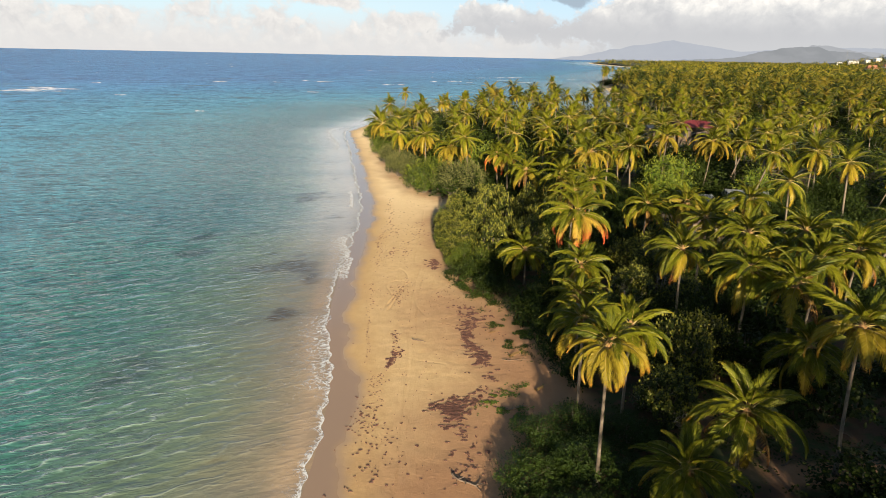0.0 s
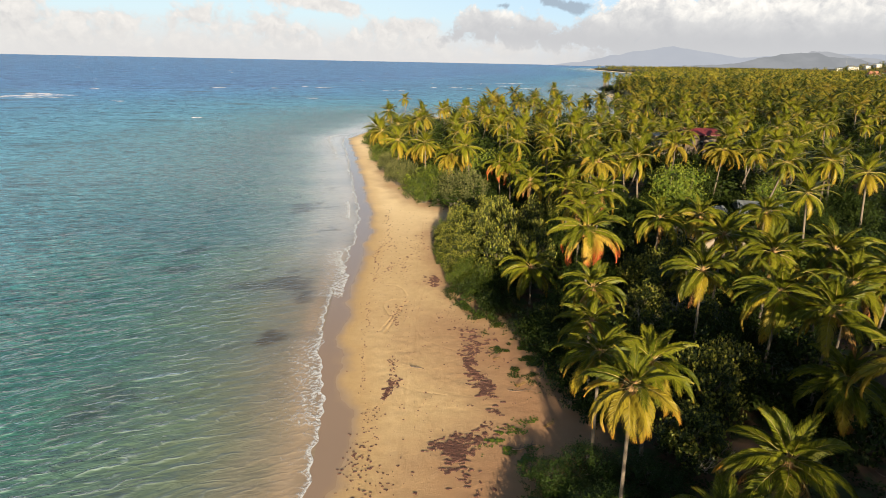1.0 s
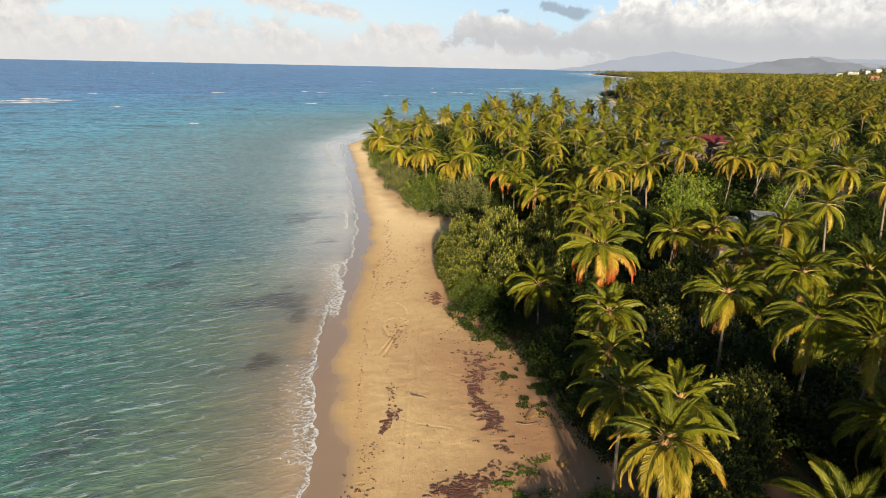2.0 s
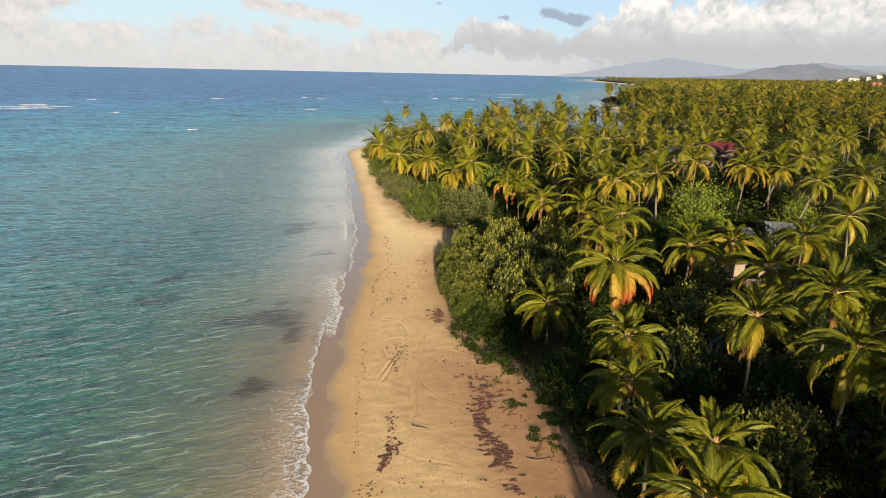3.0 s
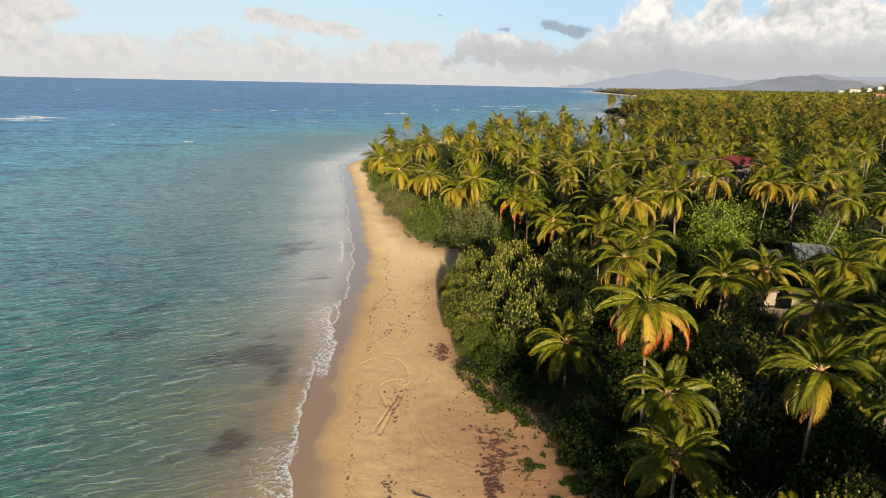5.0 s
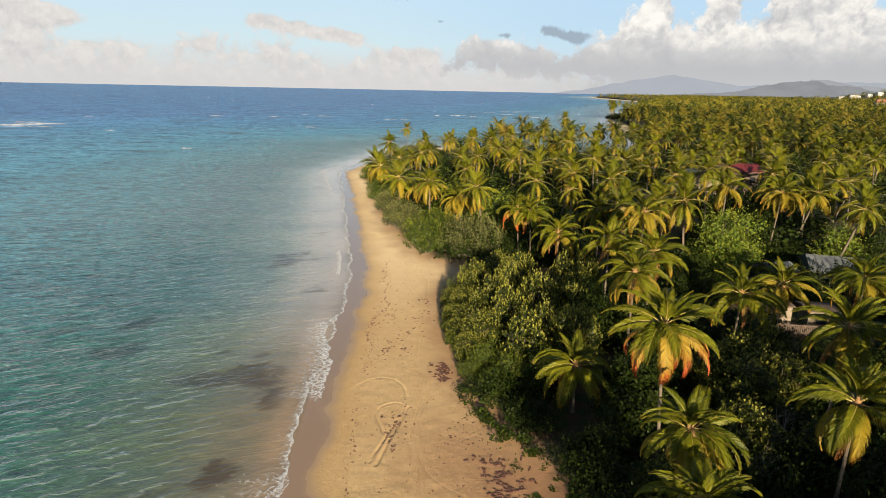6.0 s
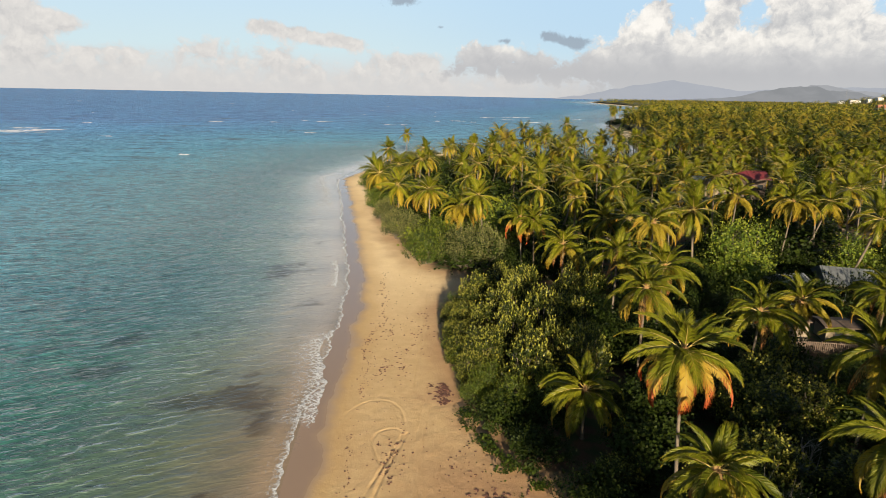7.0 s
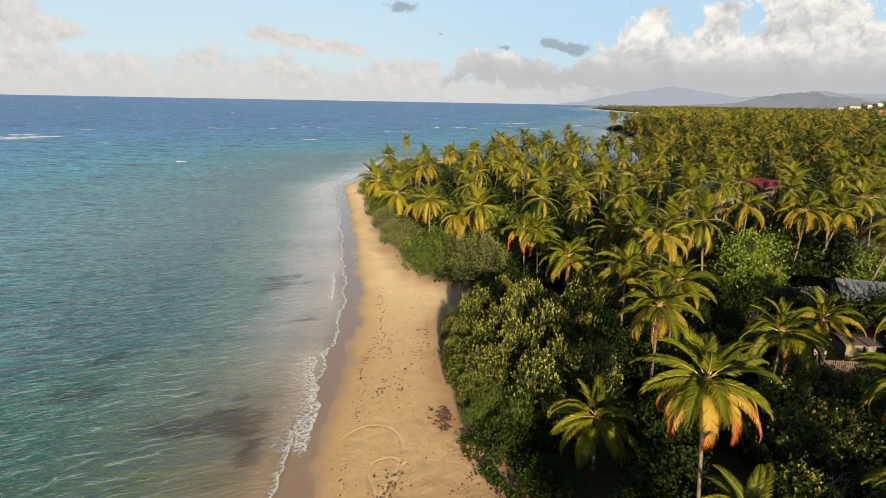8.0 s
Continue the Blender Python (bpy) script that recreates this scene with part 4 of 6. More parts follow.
coconut_palm((9.9, 119.0, 9.9), (0.8, 1.0), 0.95, 22, "red")

# ------------------------------------------------------------- palms further off: stem and crown
def crown_mesh(name, seed, count, pairs, width, tone, kink=False):
    r = np.random.default_rng(seed)
    vs, fs, sl, al, k = [], [], [], [], 0
    for i in range(count):
        q = (i + 0.5) / count
        v, f, s, a = frond_mesh("f", None, 4.2 * r.uniform(0.9, 1.1) * (0.85 + 0.2 * min(1, 3 * q)), 48 + 46 * q, pairs, 1.35, width, 0.14 + 0.46 * q, seed * 50 + i, kink)
        m = pose(0, 0, 0.2 - 0.3 * q, 0, 0, i * 137.5 + r.normal(0, 9)) @ pose(0, 0, 0, r.normal(0, 10), -(80 - 122 * q ** 0.9 + r.normal(0, 7)), 0)
        v = v @ np.array(m.to_3x3()).T + np.array(m.translation)
        old = q > (0.62 if tone else 0.85)
        vs.append(v)
        fs += [tuple(j + k for j in g) for g in f]
        sl += [(2 if old and j == 0 else j) for j in s]
        al.append(a)
        k += len(v)
    return np.concatenate(vs), fs, sl, np.concatenate(al)


def crown(name, seed, count, pairs, width, tone):
    v, f, s, a = crown_mesh(name, seed, count, pairs, width, tone)
    return mesh_of(name, v, f, [M_FROND, M_RIB, M_FROND_GOLD], s, along=a)


CROWNS = [crown("crown", 3 + i, 24, 32, 0.25, i in (1, 4)) for i in range(8)]
TRUNKS = []
for i in range(5):
    a = i * 1.9
    v, f = trunk_mesh((0, 0, 0), (0.09 * i * math.cos(a), 0.09 * i * math.sin(a), 1.0), 0.017, 12, 6)
    TRUNKS.append((mesh_of("trunk", v, f, [M_TRUNK], smooth=True), (0.09 * i * math.cos(a), 0.09 * i * math.sin(a))))


def mid_palm(x, y, z, size=1.0, lean=None):
    i = int(rng.integers(len(TRUNKS)))
    me, (ox, oy) = TRUNKS[i]
    ground_z = float(land_z(np.array([x]), np.array([y]))[0]) - 0.2
    h = z - ground_z
    root = new("coconut_palm")
    root.location = (x - ox * h, y - oy * h, ground_z)
    child("trunk", me, root, Matrix.Diagonal((h, h, h, 1)))
    child("crown", CROWNS[int(rng.integers(len(CROWNS)))], root,
          pose(ox * h, oy * h, h, rng.uniform(-9, 9), rng.uniform(-9, 9), rng.uniform(0, 360)) @ Matrix.Scale(size, 4))
    return tagged(root, "sunlit coconut palm on a pale slender trunk", "palm tree", group="coconut palms of the grove")


PLACED = []
for row in ([(15.3, 138.7), (23.7, 143.7), (5.5, 220.3), (-1.6, 238.1), (12.4, 242.5), (20.5, 245.0), (30.0, 276.4), (37.0, 281.0),
             (33.4, 228.3), (42.1, 246.1), (50.7, 269.8), (62.0, 290.0), (62.4, 258.1), (38.8, 187.4), (11.9, 195.8), (34.1, 149.4), (44.4, 162.0), (35.3, 114.4)],
            [(87.0, 229.4), (72.3, 145.3), (73.3, 138.0), (119.3, 194.9), (126.2, 228.8), (135.7, 252.3), (75.1, 120.1),
             (32.4, 118.4), (25.3, 112.7), (25.8, 160.5), (41.5, 172.3), (18.2, 159.5), (11.9, 230.5), (46.6, 150.4)]):
    for x, y in row:
        PLACED.append((x, y))
        mid_palm(x, y, 12.4 + rng.uniform(-0.9, 0.9), rng.uniform(0.95, 1.15))
mid_palm(-23.6, 317.0, 9.8, 1.05)
mid_palm(47.0, 290.0, 17.0, 1.1)
for x, y, z in ((56.0, 155.5, 13.2), (60.6, 158.0, 13.0), (67.5, 151.0, 12.6), (53.5, 151.0, 13.2), (72.0, 158.0, 14.0), (49.5, 158.0, 13.6)):
    mid_palm(x, y, z, 1.0)
# the palms on the far spit
for x, y, z in ((158, 652, 13.0), (160, 662, 15.0), (164, 672, 13.8), (166, 684, 15.4), (171, 696, 14.2), (168, 707, 16.0), (175, 712, 15.0), (182, 720, 16.0), (190, 725, 15.0), (198, 727, 16.4), (206, 730, 15.2),
                (214, 724, 14.4), (203, 716, 15.4), (209, 704, 13.8), (216, 694, 14.6), (205, 676, 13.4), (212, 664, 14.0), (224, 738, 16.0), (232, 728, 15.0), (176, 728, 16.4), (154, 640, 12.4), (222, 682, 14.0)):
    mid_palm(x, y, z, 1.0)
NEAR_PALMS = [(o.location.x, o.location.y) for o in scene.objects if o.name.startswith("coconut_palm")]
HOUSES = [((66, 166), 11), ((62, 153), 8), ((58, 141), 6), ((52, 103), 9), ((44, 90), 8), ((40, 84), 6), ((190, 694), 13), ((184, 674), 9), ((178, 652), 10), ((172, 630), 9), ((166, 608), 8), ((44, 108), 8), ((38, 96), 6), ((-21, 288), 14), ((-10, 300), 12), ((-17, 258), 11), ((-15, 236), 9), ((-8, 262), 16), ((0, 285), 16), ((-26, 240), 8)]


def free(x, y, gap, others, clear=True):
    return all((x - a) ** 2 + (y - b) ** 2 > gap * gap for a, b in others) and all(not clear or (x - a) ** 2 + (y - b) ** 2 > q * q for (a, b), q in HOUSES)


def wander(count, ylo, yhi, gap, inside, others, xmax=0.80, clear=True):
    """Random places on the wooded land within the stretch, not too near each other."""
    got = []
    m = count * 8
    ys_ = ylo + (yhi - ylo) * rng.random(m) ** 0.8
    xs_ = -45 + rng.random(m) * (xmax * (ys_ + 10) + 65)
    deep = forest_at(xs_, ys_) > inside
    far_off = np.array(others, dtype=float)
    for x, y in zip(xs_[deep], ys_[deep]):
        if len(got) >= count:
            break
        if ((far_off[:, 0] - x) ** 2 + (far_off[:, 1] - y) ** 2).min() < gap * gap or not free(x, y, gap, got[-150:], clear):
            continue
        got.append((float(x), float(y)))
    return got


for x, y in wander(12, 55, 130, 6.5, 6.0, NEAR_PALMS):
    if x > 34:
        mid_palm(x, y, rng.uniform(9.0, 12.5), rng.uniform(0.9, 1.1))
for x, y in wander(180, 125, 330, 6.4, 4.0, NEAR_PALMS):
    mid_palm(x, y, rng.uniform(9.8, 13.2), rng.uniform(0.9, 1.1))

# palms beyond the camera's back, whose shade lies over the near sand and scrub
for x, y in ((27.5, -5), (31.5, -4), (36, -6), (41, -4), (46, -6), (52, -5), (58, -4), (29, -14), (34, -15), (39, -13), (45, -15), (51, -14), (58, -14), (30, -25), (38, -26), (48, -25)):
    mid_palm(x, y, 17.5 + 1.2 * math.sin(x * 3 + y), 1.1)


mid_palm(17.0, 0.0, 13.5, 1.1)

# ------------------------------------------------------------- the far grove, past counting
def far_forest(name, places, crowns, label, bushes=()):
    vs, fs, sl, k = [], [], [], 0
    for x, y, z, size, i in places:
        v, f, s = crowns[i % len(crowns)]
        a = rng.uniform(0, 6.28)
        c, q = math.cos(a) * size, math.sin(a) * size
        vs.append(np.stack([v[:, 0] * c - v[:, 1] * q + x, v[:, 0] * q + v[:, 1] * c + y, v[:, 2] * size + z], 1))
        fs.append(np.asarray(f) + k)
        sl.append(s)
        k += len(v)
    me = mesh_of(name, np.concatenate(vs), np.concatenate(fs), [M_FARFROND, M_TRUNK, M_FARFROND], np.concatenate(sl))
    return tagged(new(name, me), label, "palm grove", kind="stuff")


def low_crown(seed, count, teeth):
    """A light crown: each frond a bent feather of a few triangles; a stem below."""
    r = np.random.default_rng(seed)
    v, f, s = [], [], []
    for i in range(count):
        q = (i + 0.5) / count
        rise, yaw = np.radians(78 - 120 * q), i * 2.4 + r.normal(0, 0.2)
        bend = np.radians(50 + 55 * q)
        t = np.linspace(0.08, 1, teeth + 1)
        ang = rise - bend * t ** 1.3
        x = np.cumsum(np.cos(ang)) * 4.3 / teeth
        z = np.cumsum(np.sin(ang)) * 4.3 / teeth
        for j in range(teeth):
            wd = 1.0 * math.sin(math.pi * (0.15 + 0.75 * (j + 0.5) / teeth)) * r.uniform(0.75, 1.15)
            for sd in (-1, 1):
                b = len(v)
                tri = [(x[j] - 0.1, 0, z[j]), (x[j + 1] + 0.1, 0, z[j + 1]), (-0.9 * x[j] + 1.9 * x[j + 1], sd * wd, 0.5 * (z[j] + z[j + 1]) - 0.4 * wd)]
                v += [(px * math.cos(yaw) - py * math.sin(yaw), px * math.sin(yaw) + py * math.cos(yaw), pz) for px, py, pz in tri]
                f.append((b, b + 1, b + 2))
                s.append(2 if q > 0.65 and seed % 3 == 0 else 0)
    for a in (0, 1.57):
        b = len(v)
        dx, dy = 0.16 * math.cos(a), 0.16 * math.sin(a)
        v += [(-dx, -dy, 0.1), (dx, dy, 0.1), (0.4 + 1.2 * dx, -11.5 * 0.03 + 1.2 * dy, -11.5)]
        f.append((b, b + 1, b + 2))
        s.append(1)
    return np.array(v), np.array(f), np.array(s)


LOW = [low_crown(60 + i, 20, 12) for i in range(6)]
LOWER = [low_crown(80 + i, 13, 4) for i in range(4)]
grove = np.array(wander(980, 255, 640, 6.2, 5.0, NEAR_PALMS))
spots = [(x, y, z + rng.uniform(7.5, 14.5), rng.uniform(0.85, 1.2), int(rng.integers(6))) for x, y, z in zip(grove[:, 0], grove[:, 1], land_z(grove[:, 0], grove[:, 1]))]
far_forest("palm_grove", spots, LOW, "dense sunlit palm grove stretching inland")
yy = 600 + 1900 * rng.random(4600) ** 1.7
xx = rng.uniform(0.08, 0.84, 4600) * yy
keep = forest_at(xx, yy) > 4
spots = [(x, y, z + rng.uniform(7.5, 12.5), rng.uniform(1.2, 1.8), int(rng.integers(4))) for x, y, z in zip(xx[keep], yy[keep], land_z(xx, yy)[keep])]
far_forest("distant_palm_grove", spots, LOWER, "far palm woods reaching to the hills")

# rough green canopy under the far crowns
cx = np.linspace(0.02, 0.86, 150)
cy = 330 * (4700 / 330) ** np.linspace(0, 1, 170)
U, Y = np.meshgrid(cx, cy)
X = (U * Y).ravel()
Y = Y.ravel()
inside = forest_at(X, Y)
Z = land_z(X, Y) + np.where(inside > 3, 3.5, -1.5) + np.array([1.7 * noise.noise((a * 0.08, b * 0.08, 0)) + 1.2 * noise.noise((a * 0.3, b * 0.3, 3)) for a, b in zip(X, Y)])
i = np.arange(169)[:, None] * 150 + np.arange(149)[None, :]
F = np.stack([i, i + 1, i + 151, i + 150], -1).reshape(-1, 4)
ok = (inside[F] > 0).all(1)
tagged(new("far_canopy", mesh_of("far_canopy", np.stack([X, Y, Z], 1), F[ok], [M_CANOPY])), "broken green tree canopy inland", "tree canopy", kind="stuff")

# ------------------------------------------------------------- shrubs and broad-leaved trees
def bush_mesh(seed, wide, high, shoots, leaf, per_shoot, upright, lobes=9, inner=0.25, flat=0.0, stem_len=2.2, tight=1.0):
    """Leaves of a shrub: shoots set over a heap of lobes, each ringed with leaves. Returns verts, faces and the lobes."""
    r = np.random.default_rng(seed)
    cen, rad = [], []
    for i in range(lobes):
        a, q = i * 2.4 + r.normal(0, 0.4), math.sqrt((i + 0.3) / lobes)
        lr = wide * r.uniform(0.30, 0.46) * (1.1 - 0.3 * q) * (9 / lobes) ** 0.4 * tight
        top = high * (1 - 0.55 * q * q) * r.uniform(0.70, 1.0) - lr * 0.75
        cen.append((wide * 0.72 * q * math.cos(a), wide * 0.72 * q * math.sin(a), max(lr * 0.5, top)))
        rad.append(lr)
        if top > 1.9 * lr:
            cen.append((wide * 0.8 * q * math.cos(a), wide * 0.8 * q * math.sin(a), max(lr * 0.5, top * 0.45)))
            rad.append(lr * 1.05)
    cen, rad = np.array(cen), np.array(rad)
    pick = r.integers(len(cen), size=shoots * 2)
    d = r.normal(size=(shoots * 2, 3))
    d[:, 2] = np.abs(d[:, 2]) * 0.9 - 0.35
    d /= np.linalg.norm(d, axis=1)[:, None]
    depth = np.where(r.random(shoots * 2) < inner, r.uniform(0.4, 0.85, shoots * 2), r.uniform(0.88, 1.10, shoots * 2))
    sq = np.array([1, 1, 0.85 - 0.5 * flat])
    p = cen[pick] + d * (rad[pick] * depth)[:, None] * sq
    gap = np.linalg.norm((p[:, None] - cen[None]) / sq, axis=2) / rad[None]
    buried = (gap < 0.62).any(1) & (depth > 0.86)
    p, d = p[~buried & (p[:, 2] > 0.05)][:shoots], d[~buried & (p[:, 2] > 0.05)][:shoots]
    m = len(p)
    stem = d * (1 - upright) + np.array([0, 0, 1.0]) * upright + r.normal(0, 0.18, (m, 3))
    stem /= np.linalg.norm(stem, axis=1)[:, None]
    ref = r.normal(size=(m, 3))
    e1 = np.cross(stem, ref)
    e1 /= np.linalg.norm(e1, axis=1)[:, None]
    e2 = np.cross(stem, e1)
    V = []
    slen = leaf * stem_len * r.uniform(0.7, 1.3, m)
    for k in range(per_shoot):
        a = k * 2.4 + r.normal(0, 0.3, m)
        q = k / max(1, per_shoot - 1)
        out = np.cos(a)[:, None] * e1 + np.sin(a)[:, None] * e2
        foot = p + stem * (slen * q)[:, None]
        tip_d = out * (0.95 - 0.55 * q) + stem * (0.15 + 0.75 * q) + np.array([0, 0, -0.12])
        tip_d /= np.linalg.norm(tip_d, axis=1)[:, None]
        side = np.cross(tip_d, stem)
        side /= np.linalg.norm(side, axis=1)[:, None] + 1e-9
        ln = (leaf * r.uniform(0.7, 1.15, m) * (1 - 0.35 * q))[:, None]
        midp = foot + tip_d * ln * 0.55
        V.append(np.stack([foot, midp + side * ln * 0.36, foot + tip_d * ln - stem * ln * 0.12, midp - side * ln * 0.36], 1))
    V = np.concatenate(V).reshape(-1, 3)
    F = np.arange(len(V)).reshape(-1, 4)
    tone = np.repeat(np.arange(per_shoot) / max(1, per_shoot - 1), m * 4)
    return V, F, cen, rad, tone


def limbs_mesh(seed, cen, rad, thick, twigs=2):
    r = np.random.default_rng(seed)
    pieces = []
    for c, q in zip(cen, rad):
        foot = np.array([0.25 * r.normal(), 0.25 * r.normal(), -0.15])
        mid = c * np.array([0.45, 0.45, 0.5]) + r.normal(0, 0.2, 3)
        mid[2] = max(mid[2], 0.2)
        end = c + np.array([0, 0, 0.3 * q])
        pieces.append(tube([foot, mid, c * 0.8 + mid * 0.2, end], [thick, thick * 0.7, thick * 0.45, thick * 0.12], 4))
        for _ in range(twigs):
            d = r.normal(size=3)
            d[2] = abs(d[2])
            d /= np.linalg.norm(d)
            pieces.append(tube([c * 0.8 + mid * 0.2, c + d * q * 0.5, c + d * q * 0.95], [thick * 0.3, thick * 0.2, thick * 0.06], 3))
    return joined(pieces)


class Shrub:
    """A kind of shrub: shared leaf and limb meshes in a few forms."""

    def __init__(self, name, mat, label, seeds, thick, group, **form):
        self.name, self.label, self.group, self.forms = name, label, group, []
        for s in seeds:
            v, f, cen, rad, tone = bush_mesh(s, **form)
            lv, lf = limbs_mesh(s, cen, rad, thick, 0 if name in ("grove_tree", "dark_shrub") else 2)
            self.forms.append((mesh_of("foliage", v, f, [mat], along=tone), mesh_of("trunk", lv, lf, [M_TWIG], smooth=True)))
        self.wide, self.high = form["wide"], form["high"]

    def put(self, x, y, radius, height, i=None, label=""):
        k = int(rng.integers(len(self.forms))) if i is None else i % len(self.forms)
        z = float(land_z(np.array([x]), np.array([y]))[0])
        root = new(self.name)
        root.location = (x, y, z - 0.05)
        m = pose(0, 0, 0, 0, 0, rng.uniform(0, 360)) @ Matrix.Diagonal((radius / self.wide, radius / self.wide, height / self.high, 1))
        child("foliage", self.forms[k][0], root, m)
        child("trunk", self.forms[k][1], root, m)
        return tagged(root, label or self.label, "shrub" if height < 6 else "tree", group=self.group)


GRAPE = Shrub("sea_grape", M_GRAPE, "broad sea grape with upright round-leaved shoots", (1, 2, 3), 0.10, "sea grapes behind the beach",
              wide=4.2, high=6.0, shoots=800, leaf=0.46, per_shoot=8, upright=0.62, lobes=30, stem_len=2.1, tight=0.60)
SILVER = Shrub("silver_shrub", M_GREYLEAF, "grey-green coastal shrub with upright twigs", (11, 12), 0.07, "shrubs at the beach edge",
               wide=4.0, high=4.5, shoots=900, leaf=0.28, per_shoot=7, upright=0.78, lobes=16, stem_len=3.6)
ROUND = Shrub("beach_shrub", M_BROAD, "rounded bright green shrub at the sand's edge", (21, 22, 23), 0.08, "shrubs at the beach edge",
              wide=4.0, high=4.5, shoots=900, leaf=0.31, per_shoot=6, upright=0.4, lobes=12)
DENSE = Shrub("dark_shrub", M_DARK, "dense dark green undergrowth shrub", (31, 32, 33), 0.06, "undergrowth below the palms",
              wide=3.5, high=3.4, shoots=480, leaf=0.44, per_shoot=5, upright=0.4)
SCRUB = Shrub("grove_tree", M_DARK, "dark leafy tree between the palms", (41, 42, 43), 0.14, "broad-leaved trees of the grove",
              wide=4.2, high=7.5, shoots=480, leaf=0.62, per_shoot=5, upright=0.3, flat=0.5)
LEAFY = Shrub("leafy_tree", M_LEAFY, "bright green leafy tree between the palms", (51, 52), 0.14, "broad-leaved trees of the grove",
              wide=4.2, high=8.0, shoots=800, leaf=0.52, per_shoot=5, upright=0.4, lobes=12)
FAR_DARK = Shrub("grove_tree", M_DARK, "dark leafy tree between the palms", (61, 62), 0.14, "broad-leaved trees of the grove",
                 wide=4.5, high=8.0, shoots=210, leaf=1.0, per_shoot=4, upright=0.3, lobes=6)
FAR_BRIGHT = Shrub("grove_tree", M_BROAD, "bright green leafy tree between the palms", (71, 72), 0.14, "broad-leaved trees of the grove",
                   wide=4.5, high=8.0, shoots=210, leaf=1.0, per_shoot=4, upright=0.4, lobes=6)

THICKET = Shrub("beach_thicket", M_VINE, "low dark green thicket spilling onto the sand", (81, 82), 0.06, "shrubs at the beach edge",
                wide=3.5, high=3.2, shoots=1150, leaf=0.24, per_shoot=5, upright=0.45, lobes=12)

# the big sea grapes beside the beach
for x, y, rr, hh in ((2.6, 83, 3.0, 5.4), (6.8, 78.5, 3.2, 6.6), (4.2, 91, 3.3, 6.6), (9.5, 88, 3.4, 8.0), (2.2, 99.5, 3.2, 6.0), (8.5, 98.5, 3.3, 7.4), (12.5, 80, 3.0, 7.4), (14.0, 95.5, 3.2, 7.8), (6.5, 106.5, 3.2, 5.6),
                     (1.2, 88.0, 2.2, 4.2), (0.6, 94.5, 2.2, 4.0), (-0.2, 85.6, 1.7, 3.2), (-0.5, 90.6, 1.8, 3.4), (-0.6, 97.0, 1.8, 3.4), (1.0, 81.0, 1.9, 3.6), (5.4, 85.5, 2.4, 7.4), (9.8, 82.5, 2.4, 6.4), (6.5, 95.0, 2.4, 7.8), (12.5, 91.0, 2.6, 6.6)):
    GRAPE.put(x, y, rr, hh)
for x, y, rr, hh in ((2.8, 78.5, 2.2, 3.4), (0.8, 83.5, 2.0, 3.0), (5.2, 74.8, 2.4, 3.6), (0.0, 101.0, 2.2, 3.2), (3.6, 104.8, 2.4, 4.0), (8.8, 74.6, 2.4, 4.4), (-0.6, 88.2, 1.5, 2.2), (-0.8, 93.6, 1.5, 2.2), (1.6, 77.0, 1.8, 2.6), (3.4, 74.4, 1.8, 2.6)):
    ROUND.put(x, y, rr, hh)
for x, y, rr, hh in ((21.5, 44.5, 3.6, 7.4), (25.5, 48.5, 3.2, 6.0), (22.3, 62.5, 3.5, 5.4), (26.0, 70.0, 3.8, 5.6), (19.0, 39.5, 3.0, 5.0), (14.6, 57.6, 2.4, 3.4), (16.8, 57.0, 2.2, 3.4), (17.2, 60.5, 2.8, 3.8), (12.0, 63.5, 2.4, 2.8), (18.5, 112.0, 3.6, 7.2), (28.0, 61.0, 3.4, 4.8), (27.5, 75.0, 3.4, 6.2), (31.0, 79.5, 3.2, 6.4), (24.5, 73.8, 3.0, 5.6), (31.0, 73.0, 3.0, 5.0), (18.8, 109.5, 3.2, 6.4)):
    GRAPE.put(x, y, rr, hh)
for x, y, rr, hh in ((-12.0, 144.5, 4.2, 5.0), (0.5, 123.0, 4.2, 5.6), (4.5, 124.0, 4.2, 6.0), (-16.0, 160.0, 3.8, 4.6), (-9.0, 140.0, 3.6, 4.6), (-21, 308, 4.2, 2.2), (-16, 311, 4.4, 2.0), (-11, 313, 4.2, 2.2), (-19, 300, 4.4, 2.2), (-14, 303, 4.6, 2.4), (-23, 296, 4.0, 2.2)):
    SILVER.put(x, y, rr, hh * 1.25)
for x, y, rr, hh in ((-5.2, 126.0, 4.6, 5.4), (-3.5, 133.0, 4.5, 5.6), (-19.0, 176.0, 4.5, 4.5), (-22.0, 192.0, 4.6, 4.5), (-26.0, 212.0, 4.6, 4.0), (-14.0, 170.0, 4.6, 5.0), (-28.0, 226.0, 4.2, 3.6)):
    ROUND.put(x, y, rr, hh * 1.3)
